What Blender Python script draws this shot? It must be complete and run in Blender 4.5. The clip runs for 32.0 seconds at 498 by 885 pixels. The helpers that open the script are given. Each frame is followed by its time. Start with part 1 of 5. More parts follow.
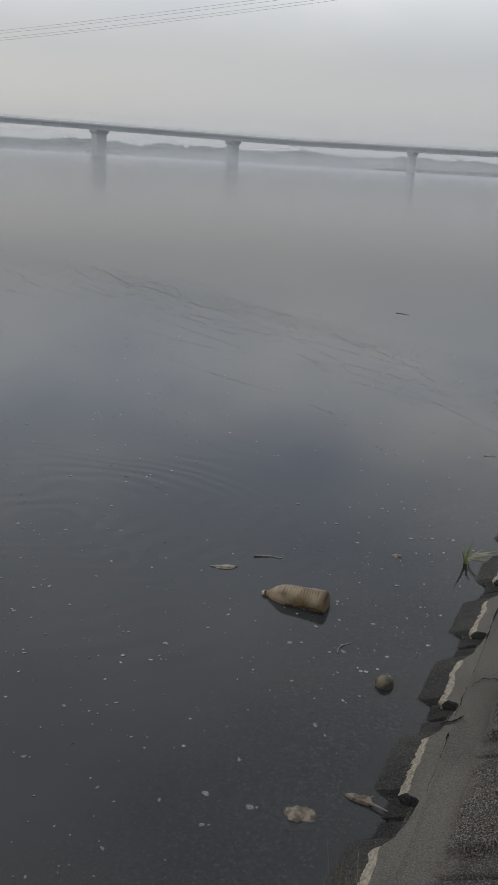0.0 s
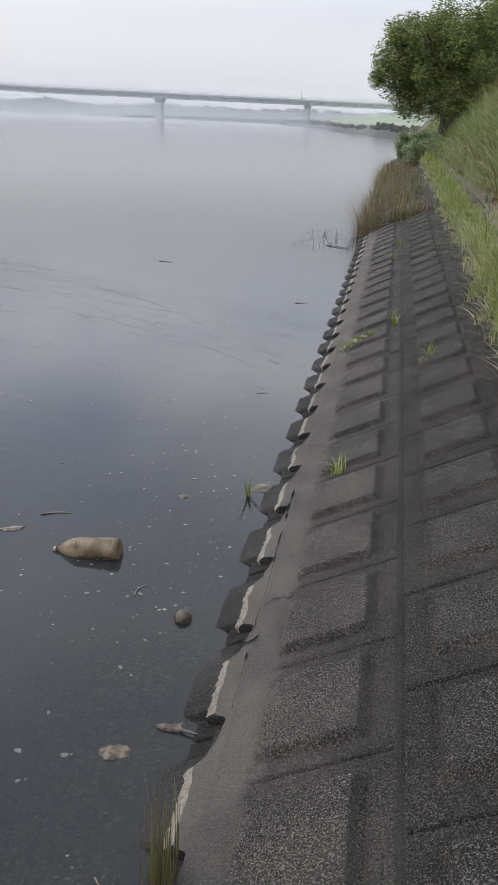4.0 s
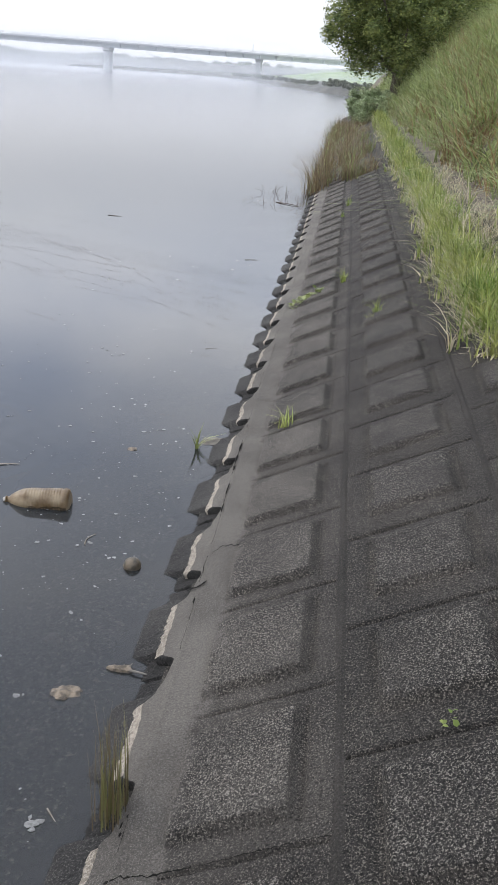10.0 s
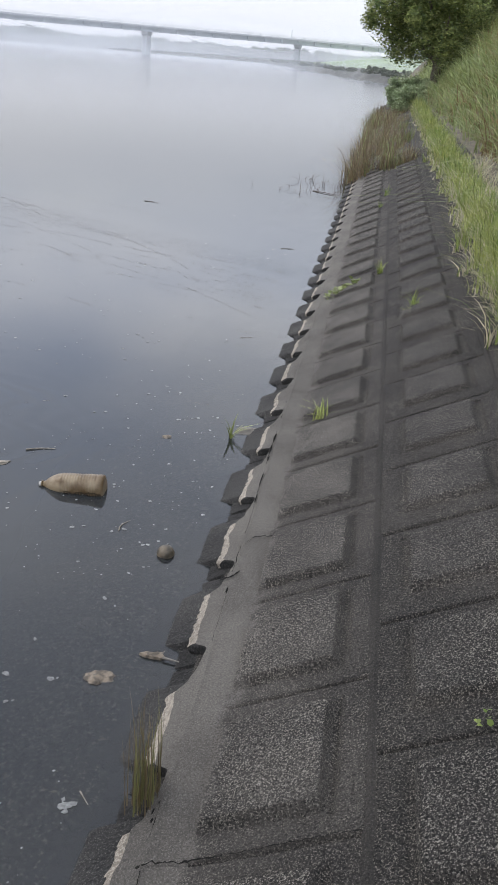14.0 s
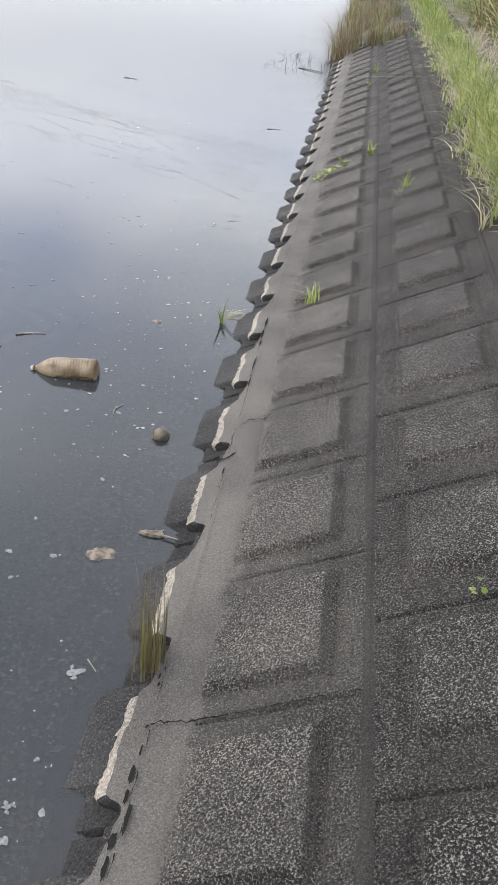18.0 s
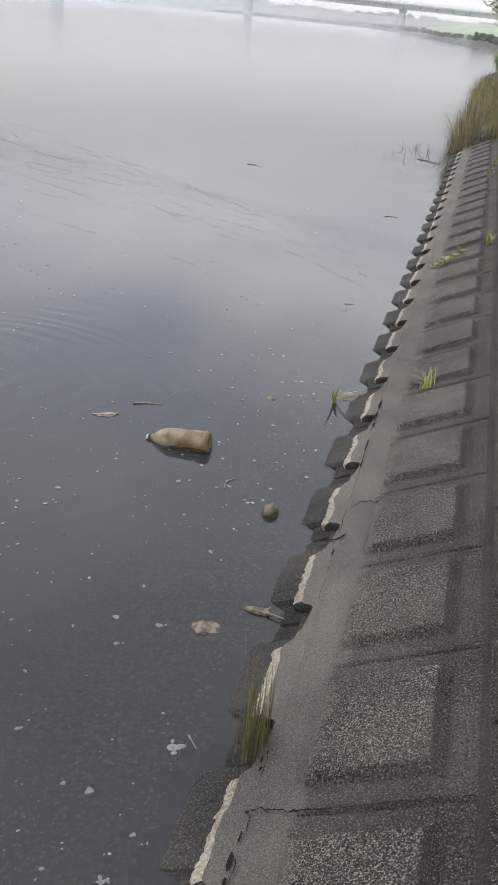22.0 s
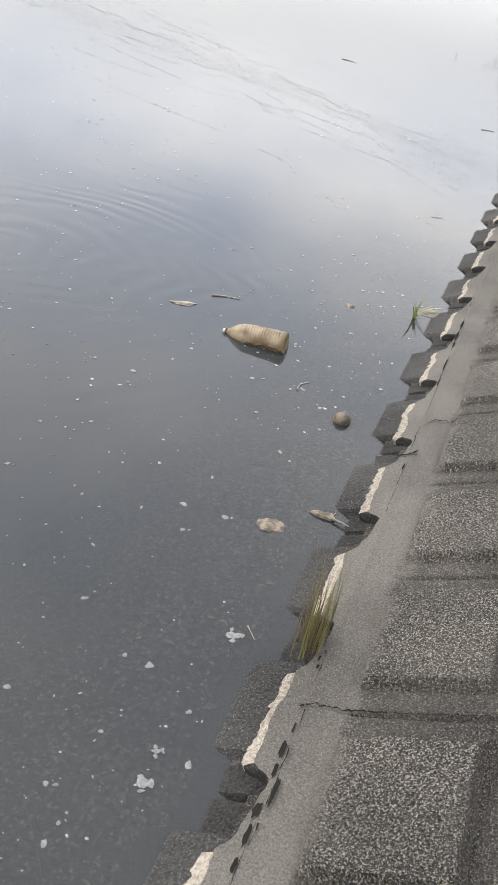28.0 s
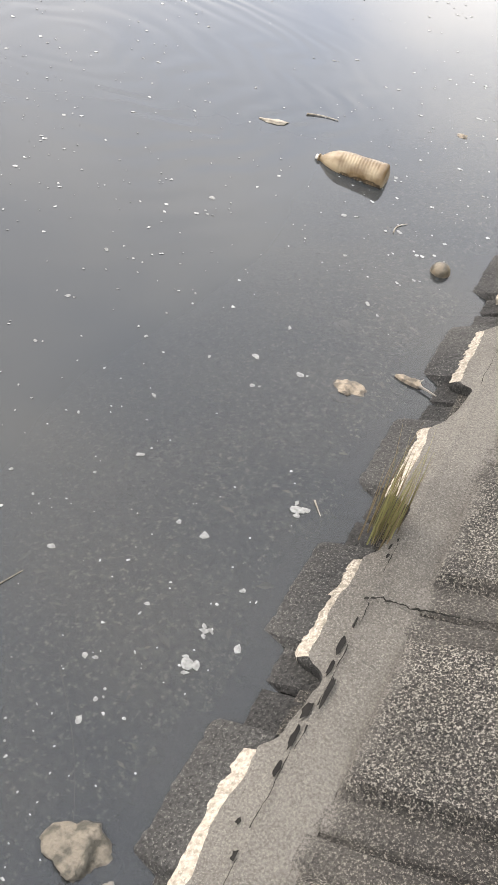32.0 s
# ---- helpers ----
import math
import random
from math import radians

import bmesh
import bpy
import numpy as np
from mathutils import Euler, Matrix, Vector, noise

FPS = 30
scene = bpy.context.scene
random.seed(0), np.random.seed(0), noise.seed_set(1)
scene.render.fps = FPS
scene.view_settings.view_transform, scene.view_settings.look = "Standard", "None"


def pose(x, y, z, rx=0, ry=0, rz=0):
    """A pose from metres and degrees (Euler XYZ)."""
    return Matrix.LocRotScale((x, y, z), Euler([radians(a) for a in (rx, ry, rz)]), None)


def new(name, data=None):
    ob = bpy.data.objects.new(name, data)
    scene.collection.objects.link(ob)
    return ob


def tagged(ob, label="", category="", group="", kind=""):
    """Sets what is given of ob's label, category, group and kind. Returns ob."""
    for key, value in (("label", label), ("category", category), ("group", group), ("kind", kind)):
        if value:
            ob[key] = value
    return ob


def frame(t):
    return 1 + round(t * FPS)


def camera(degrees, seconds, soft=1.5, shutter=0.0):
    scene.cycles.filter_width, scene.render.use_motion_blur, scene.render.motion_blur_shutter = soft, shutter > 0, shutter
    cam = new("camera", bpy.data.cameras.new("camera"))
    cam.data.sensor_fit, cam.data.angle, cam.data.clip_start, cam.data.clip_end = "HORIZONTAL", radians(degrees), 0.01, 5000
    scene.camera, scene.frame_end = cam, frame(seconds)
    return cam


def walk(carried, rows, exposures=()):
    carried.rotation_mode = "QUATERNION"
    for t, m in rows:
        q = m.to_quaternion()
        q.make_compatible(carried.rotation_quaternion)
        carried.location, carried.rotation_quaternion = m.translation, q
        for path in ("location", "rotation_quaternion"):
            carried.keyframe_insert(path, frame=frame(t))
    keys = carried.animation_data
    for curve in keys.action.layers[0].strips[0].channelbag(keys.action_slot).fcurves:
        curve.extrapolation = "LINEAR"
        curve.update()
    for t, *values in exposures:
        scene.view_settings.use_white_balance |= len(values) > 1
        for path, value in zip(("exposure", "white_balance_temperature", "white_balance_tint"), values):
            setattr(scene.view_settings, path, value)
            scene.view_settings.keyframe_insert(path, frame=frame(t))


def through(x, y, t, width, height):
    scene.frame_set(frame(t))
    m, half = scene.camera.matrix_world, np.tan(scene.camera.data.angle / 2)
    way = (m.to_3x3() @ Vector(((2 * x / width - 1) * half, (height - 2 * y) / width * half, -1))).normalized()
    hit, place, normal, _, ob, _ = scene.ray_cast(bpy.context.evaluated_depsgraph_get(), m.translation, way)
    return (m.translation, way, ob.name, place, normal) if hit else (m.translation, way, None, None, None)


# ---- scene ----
LENS = 31.42
# seconds, eye x y z, pitch, roll, yaw
ROWS = [
    (0.0, -0.004, 0.114, 1.819, -17.73, 3.26, 23.57),
    (0.5, -0.014, 0.087, 1.788, -17.98, 3.17, 20.80),
    (1.0, -0.047, 0.066, 1.777, -19.27, 3.70, 22.65),
    (1.5, -0.047, 0.061, 1.772, -20.85, 4.23, 23.07),
    (2.0, -0.065, 0.072, 1.791, -21.81, 4.61, 22.16),
    (2.5, -0.011, 0.082, 1.815, -20.30, 3.69, 15.11),
    (3.0, -0.011, 0.074, 1.822, -19.89, 2.97, 11.15),
    (3.5, 0.012, 0.063, 1.812, -19.77, 2.64, 9.27),
    (4.0, 0.013, 0.058, 1.811, -20.09, 2.42, 8.40),
    (4.5, 0.011, 0.065, 1.821, -20.26, 2.97, 7.79),
    (6.5, -0.004, 0.024, 1.803, -20.76, 3.49, 6.68),
    (7.0, -0.019, 0.026, 1.821, -20.77, 3.60, 6.61),
    (7.5, -0.021, 0.012, 1.808, -20.78, 3.67, 6.45),
    (8.0, -0.007, 0.015, 1.815, -20.72, 3.84, 6.30),
    (8.5, 0.003, 0.010, 1.806, -20.78, 4.09, 6.10),
    (9.0, 0.013, 0.003, 1.803, -21.13, 4.51, 5.73),
    (9.5, 0.034, -0.013, 1.804, -21.72, 4.03, 5.50),
    (10.0, 0.029, -0.016, 1.807, -22.53, 4.02, 4.74),
    (10.5, 0.016, -0.010, 1.799, -23.10, 4.29, 4.18),
    (11.0, -0.021, 0.009, 1.808, -23.58, 4.68, 4.31),
    (11.5, -0.022, 0.008, 1.801, -23.96, 5.07, 4.80),
    (12.0, -0.026, -0.006, 1.797, -24.23, 5.06, 5.25),
    (12.5, -0.017, -0.012, 1.796, -24.46, 4.91, 5.61),
    (13.0, -0.005, -0.021, 1.796, -24.28, 4.73, 5.93),
    (13.5, -0.017, -0.012, 1.803, -24.01, 4.82, 6.15),
    (14.0, -0.003, -0.019, 1.818, -23.45, 4.80, 6.63),
    (14.5, -0.031, -0.018, 1.824, -23.18, 4.90, 6.94),
    (16.5, -0.051, -0.047, 1.795, -25.64, 5.48, 6.03),
    (17.0, -0.057, -0.049, 1.792, -27.82, 5.49, 5.52),
    (17.5, -0.052, -0.050, 1.787, -29.78, 5.51, 4.85),
    (18.0, -0.050, -0.052, 1.786, -30.27, 5.63, 4.54),
    (18.5, -0.054, -0.056, 1.787, -30.09, 5.75, 4.55),
    (19.0, -0.071, -0.047, 1.790, -29.54, 5.97, 4.89),
    (19.5, -0.099, -0.037, 1.814, -29.03, 6.35, 5.15),
    (20.0, -0.088, -0.048, 1.809, -27.94, 6.21, 6.18),
    (20.5, -0.075, -0.057, 1.783, -26.38, 5.81, 8.10),
    (21.0, -0.095, -0.051, 1.795, -25.91, 5.50, 10.41),
    (21.5, -0.108, -0.043, 1.783, -25.78, 5.65, 12.06),
    (22.0, -0.115, -0.052, 1.775, -25.86, 5.73, 12.04),
    (22.5, -0.121, -0.065, 1.771, -26.04, 5.83, 11.97),
    (23.0, -0.130, -0.058, 1.764, -26.16, 6.11, 11.80),
    (23.5, -0.135, -0.062, 1.759, -26.23, 6.26, 11.63),
    (24.0, -0.133, -0.064, 1.759, -26.44, 6.37, 11.36),
    (24.5, -0.140, -0.054, 1.778, -27.26, 6.69, 11.30),
    (25.0, -0.143, -0.038, 1.771, -28.63, 7.59, 12.30),
    (25.5, -0.205, -0.045, 1.742, -32.05, 8.08, 18.80),
    (27.5, -0.209, -0.067, 1.733, -32.29, 10.31, 15.89),
    (28.0, -0.220, -0.070, 1.729, -32.28, 11.29, 14.36),
    (28.5, -0.232, -0.073, 1.726, -32.35, 11.74, 13.73),
    (29.0, -0.232, -0.074, 1.730, -32.41, 11.97, 13.54),
    (29.5, -0.225, -0.075, 1.733, -32.85, 12.55, 14.21),
    (30.0, -0.240, -0.079, 1.733, -34.62, 13.71, 16.26),
    (30.5, -0.272, -0.078, 1.703, -37.25, 14.01, 19.81),
    (31.0, -0.300, -0.076, 1.709, -40.49, 13.92, 23.54),
    (31.5, -0.303, -0.009, 1.685, -43.52, 12.05, 26.38),
    (32.0, -0.311, 0.179, 1.635, -44.28, 14.36, 17.14),
]
cam = camera(LENS, 32.0, soft=1.1)
walk(cam, [(t, pose(x, y, z, 0, 0, yaw) @ pose(0, 0, 0, 90 + pitch, 0, 0) @ pose(0, 0, 0, 0, 0, roll)) for t, x, y, z, pitch, roll, yaw in ROWS],
     [(0.0, -0.55, 6700, 9.5), (1.0, 0.08, 6700, 9.5), (2.0, 0.32, 6600, 11.5), (2.6, 0.10, 6450, 13.5), (3.0, -0.06, 6450, 13.5), (4.0, 0.10, 6450, 13.5), (7.0, 0.22, 6450, 13.5), (8.0, 0.36, 6450, 13.5), (9.0, 0.37, 6450, 13.5), (10.0, 0.58, 6400, 13.5), (11.0, 0.68, 6350, 13.5), (12.0, 0.77, 6350, 13.5), (13.0, 0.86, 6350, 13.5), (14.0, 0.42, 6350, 13.5), (16.5, 0.85, 6450, 13.5), (17.0, 0.88, 6450, 13.5), (19.0, 1.08, 6450, 13.5), (20.0, 0.60, 6450, 13.5), (21.0, 0.46, 6280, 12.7), (22.0, 0.50, 6750, 14), (23.0, 0.60, 6550, 13.6), (24.0, 0.76, 6420, 13.4), (25.0, 0.97, 6450, 13.6), (28.0, 1.18, 6850, 12), (30.0, 1.22, 6900, 12), (31.0, 1.45, 7050, 12), (32.0, 1.67, 7150, 13)])

# ---- light ----
SUN_ELEV, SUN_AZ = radians(42), radians(-72)
world = bpy.data.worlds.new("world")
scene.world = world
world.use_nodes = True
wn, wl = world.node_tree.nodes, world.node_tree.links
wn.clear()
sky = wn.new("ShaderNodeTexSky")
sky.sky_type, sky.sun_disc = "NISHITA", False
sky.sun_elevation, sky.sun_rotation = SUN_ELEV, SUN_AZ
sky.air_density, sky.dust_density, sky.ozone_density = 1.0, 4.0, 1.0
coord = wn.new("ShaderNodeTexCoord")
wmap = wn.new("ShaderNodeMapping")
wmap.inputs["Scale"].default_value = (1.4, 1.4, 3.2)
wl.new(coord.outputs["Generated"], wmap.inputs["Vector"])
cloud = wn.new("ShaderNodeTexNoise")
cloud.inputs["Scale"].default_value, cloud.inputs["Detail"].default_value = 1.6, 4.0
wl.new(wmap.outputs["Vector"], cloud.inputs["Vector"])
cramp = wn.new("ShaderNodeValToRGB")
cramp.color_ramp.elements[0].position, cramp.color_ramp.elements[1].position = 0.36, 0.66
cramp.color_ramp.elements[0].color, cramp.color_ramp.elements[1].color = (4.9, 5.6, 6.9, 1), (8.5, 8.7, 8.9, 1)
wl.new(cloud.outputs["Fac"], cramp.inputs["Fac"])
wsep = wn.new("ShaderNodeSeparateXYZ")
wl.new(coord.outputs["Generated"], wsep.inputs["Vector"])
rise = wn.new("ShaderNodeMapRange")
rise.interpolation_type = "SMOOTHSTEP"
rise.inputs["From Min"].default_value, rise.inputs["From Max"].default_value = 0.09, 0.27
rise.inputs["To Min"].default_value, rise.inputs["To Max"].default_value = 1.08, 2.3
wl.new(wsep.outputs["Z"], rise.inputs["Value"])
wgain = wn.new("ShaderNodeVectorMath")
wgain.operation = "SCALE"
wlow = wn.new("ShaderNodeMapRange")
wlow.inputs["From Min"].default_value, wlow.inputs["From Max"].default_value = 0.07, 0.24
wl.new(wsep.outputs["Z"], wlow.inputs["Value"])
whaze = wn.new("ShaderNodeMixRGB")
whaze.inputs["Color1"].default_value = (7.5, 7.8, 8.2, 1)
wl.new(wlow.outputs["Result"], whaze.inputs["Fac"])
wl.new(cramp.outputs["Color"], whaze.inputs["Color2"])
wl.new(whaze.outputs["Color"], wgain.inputs[0])
wl.new(rise.outputs["Result"], wgain.inputs["Scale"])
wmix = wn.new("ShaderNodeMixRGB")
wmix.inputs["Fac"].default_value = 0.78
wl.new(sky.outputs["Color"], wmix.inputs["Color1"])
wl.new(wgain.outputs["Vector"], wmix.inputs["Color2"])
bg = wn.new("ShaderNodeBackground")
bg.inputs["Strength"].default_value = 0.105
wl.new(wmix.outputs["Color"], bg.inputs["Color"])
wout = wn.new("ShaderNodeOutputWorld")
wl.new(bg.outputs["Background"], wout.inputs["Surface"])
sun = new("sun", bpy.data.lights.new("sun", "SUN"))
sun.data.energy, sun.data.angle, sun.data.color = 0.65, radians(25), (1.0, 0.96, 0.9)
sun.rotation_euler = (math.pi / 2 - SUN_ELEV, 0, math.pi - SUN_AZ)


# ---- materials ----
def material(name, base, second, scale=8.0, rough=0.8, bump=0.2, fine=60.0, metal=0.0, spread=0.12, low=0.35, high=0.65, spec=0.4, detail=5.0, own=1.0, steep=0.7):
    m = bpy.data.materials.new(name)
    m.use_nodes = True
    n, l = m.node_tree.nodes, m.node_tree.links
    p = n["Principled BSDF"]
    geo = n.new("ShaderNodeNewGeometry")
    a = n.new("ShaderNodeTexNoise")
    a.inputs["Scale"].default_value, a.inputs["Detail"].default_value = scale, detail
    l.new(geo.outputs["Position"], a.inputs["Vector"])
    b = n.new("ShaderNodeTexNoise")
    b.inputs["Scale"].default_value, b.inputs["Detail"].default_value = fine, 3.0
    l.new(geo.outputs["Position"], b.inputs["Vector"])
    ramp = n.new("ShaderNodeMapRange")
    ramp.inputs["From Min"].default_value, ramp.inputs["From Max"].default_value = low, high
    l.new(a.outputs["Fac"], ramp.inputs["Value"])
    mix = n.new("ShaderNodeMixRGB")
    mix.inputs["Color1"].default_value, mix.inputs["Color2"].default_value = (*base, 1), (*second, 1)
    l.new(ramp.outputs["Result"], mix.inputs["Fac"])
    info = n.new("ShaderNodeObjectInfo")
    weight = n.new("ShaderNodeMath")
    weight.operation = "MULTIPLY_ADD"
    weight.inputs[1].default_value, weight.inputs[2].default_value = own, 0.5 - 0.5 * own
    l.new(info.outputs["Random"], weight.inputs[0])
    add = n.new("ShaderNodeMath")
    add.operation = "ADD"
    l.new(weight.outputs["Value"], add.inputs[0])
    l.new(b.outputs["Fac"], add.inputs[1])
    val = n.new("ShaderNodeMapRange")
    val.inputs["From Min"].default_value, val.inputs["From Max"].default_value = 1 - steep, 1 + steep
    val.inputs["To Min"].default_value, val.inputs["To Max"].default_value = 1 - spread, 1 + spread
    l.new(add.outputs["Value"], val.inputs["Value"])
    hsv = n.new("ShaderNodeHueSaturation")
    l.new(mix.outputs["Color"], hsv.inputs["Color"])
    l.new(val.outputs["Result"], hsv.inputs["Value"])
    l.new(hsv.outputs["Color"], p.inputs["Base Color"])
    p.inputs["Roughness"].default_value, p.inputs["Metallic"].default_value = rough, metal
    p.inputs["Specular IOR Level"].default_value = spec
    if bump:
        bp = n.new("ShaderNodeBump")
        bp.inputs["Strength"].default_value, bp.inputs["Distance"].default_value = bump, 0.01
        l.new(b.outputs["Fac"], bp.inputs["Height"])
        l.new(bp.outputs["Normal"], p.inputs["Normal"])
    return m


def leaf_material(name, base, second, through=0.35, rough=0.55):
    m = material(name, base, second, 3.0, rough, 0.0, 25.0, spread=0.25)
    n, l = m.node_tree.nodes, m.node_tree.links
    geo = n.new("ShaderNodeNewGeometry")
    p = n["Principled BSDF"]
    src = p.inputs["Base Color"].links[0].from_socket
    hsv = n.new("ShaderNodeHueSaturation")
    mr = n.new("ShaderNodeMapRange")
    mr.inputs["To Min"].default_value, mr.inputs["To Max"].default_value = 0.6, 1.4
    l.new(geo.outputs["Random Per Island"], mr.inputs["Value"])
    l.new(mr.outputs["Result"], hsv.inputs["Value"])
    l.new(src, hsv.inputs["Color"])
    l.new(hsv.outputs["Color"], p.inputs["Base Color"])
    tr = n.new("ShaderNodeBsdfTranslucent")
    l.new(hsv.outputs["Color"], tr.inputs["Color"])
    ms = n.new("ShaderNodeMixShader")
    ms.inputs["Fac"].default_value = through
    l.new(p.outputs["BSDF"], ms.inputs[1])
    l.new(tr.outputs["BSDF"], ms.inputs[2])
    l.new(ms.outputs["Shader"], n["Material Output"].inputs["Surface"])
    return m


def aggregate_material(name, dark, mid, light, share=0.45, size=190.0, grit=0.85, skin=None):
    """Exposed pebbles in dark weathered cement; skin: the colour of the cement smeared over them, as far as the mesh says."""
    m = material(name, dark, mid, 3.0, 0.9, 0.0, size * 0.8, spread=grit, spec=0.2, own=0.06, steep=0.2)
    n, l = m.node_tree.nodes, m.node_tree.links
    p = n["Principled BSDF"]
    src = p.inputs["Base Color"].links[0].from_socket
    geo = n.new("ShaderNodeNewGeometry")
    grain = n.new("ShaderNodeTexNoise")
    grain.inputs["Scale"].default_value, grain.inputs["Detail"].default_value, grain.inputs["Roughness"].default_value = size, 4.0, 0.75
    l.new(geo.outputs["Position"], grain.inputs["Vector"])
    gr = n.new("ShaderNodeMapRange")
    gr.inputs["From Min"].default_value, gr.inputs["From Max"].default_value = share, share + 0.10
    l.new(grain.outputs["Fac"], gr.inputs["Value"])
    v = n.new("ShaderNodeTexVoronoi")
    v.inputs["Scale"].default_value = size * 1.2
    l.new(geo.outputs["Position"], v.inputs["Vector"])
    rnd = n.new("ShaderNodeSeparateColor")
    l.new(v.outputs["Color"], rnd.inputs["Color"])
    pick = n.new("ShaderNodeMapRange")
    pick.inputs["From Min"].default_value, pick.inputs["From Max"].default_value = 0.80, 0.95
    l.new(rnd.outputs["Red"], pick.inputs["Value"])
    near = n.new("ShaderNodeMapRange")
    near.inputs["From Min"].default_value, near.inputs["From Max"].default_value = 0.45, 0.2
    l.new(v.outputs["Distance"], near.inputs["Value"])
    peb = n.new("ShaderNodeMath")
    peb.operation = "MULTIPLY"
    l.new(pick.outputs["Result"], peb.inputs[0])
    l.new(near.outputs["Result"], peb.inputs[1])
    fac = n.new("ShaderNodeMath")
    fac.operation = "MAXIMUM"
    l.new(gr.outputs["Result"], fac.inputs[0])
    l.new(peb.outputs["Value"], fac.inputs[1])
    patch = n.new("ShaderNodeTexNoise")
    patch.inputs["Scale"].default_value, patch.inputs["Detail"].default_value = 5.0, 3.0
    l.new(geo.outputs["Position"], patch.inputs["Vector"])
    wear = n.new("ShaderNodeMapRange")
    wear.inputs["From Min"].default_value, wear.inputs["From Max"].default_value = 0.32, 0.66
    wear.inputs["To Min"].default_value, wear.inputs["To Max"].default_value = 0.55, 1.0
    l.new(patch.outputs["Fac"], wear.inputs["Value"])
    fac2 = n.new("ShaderNodeMath")
    fac2.operation = "MULTIPLY"
    l.new(fac.outputs["Value"], fac2.inputs[0])
    l.new(wear.outputs["Result"], fac2.inputs[1])
    mix = n.new("ShaderNodeMixRGB")
    mix.inputs["Color2"].default_value = (*light, 1)
    l.new(fac2.outputs["Value"], mix.inputs["Fac"])
    l.new(src, mix.inputs["Color1"])
    out = mix.outputs["Color"]
    if skin:
        smear = n.new("ShaderNodeAttribute")
        smear.attribute_name = "skin"
        tone = n.new("ShaderNodeMixRGB")
        tone.inputs["Color1"].default_value, tone.inputs["Color2"].default_value = (*[c * 0.45 for c in skin], 1), (*[c * 1.60 for c in skin], 1)
        sand = n.new("ShaderNodeMapRange")
        sand.inputs["From Min"].default_value, sand.inputs["From Max"].default_value = 0.36, 0.64
        l.new(grain.outputs["Fac"], sand.inputs["Value"])
        l.new(sand.outputs["Result"], tone.inputs["Fac"])
        cover = n.new("ShaderNodeMixRGB")
        l.new(smear.outputs["Fac"], cover.inputs["Fac"])
        l.new(out, cover.inputs["Color1"])
        l.new(tone.outputs["Color"], cover.inputs["Color2"])
        out = cover.outputs["Color"]
    l.new(out, p.inputs["Base Color"])
    bp = n.new("ShaderNodeBump")
    bp.inputs["Strength"].default_value, bp.inputs["Distance"].default_value = 1.0, 0.009
    l.new(grain.outputs["Fac"], bp.inputs["Height"])
    l.new(bp.outputs["Normal"], p.inputs["Normal"])
    return m


RIPPLE = (-2.60, 3.6, 0.0)


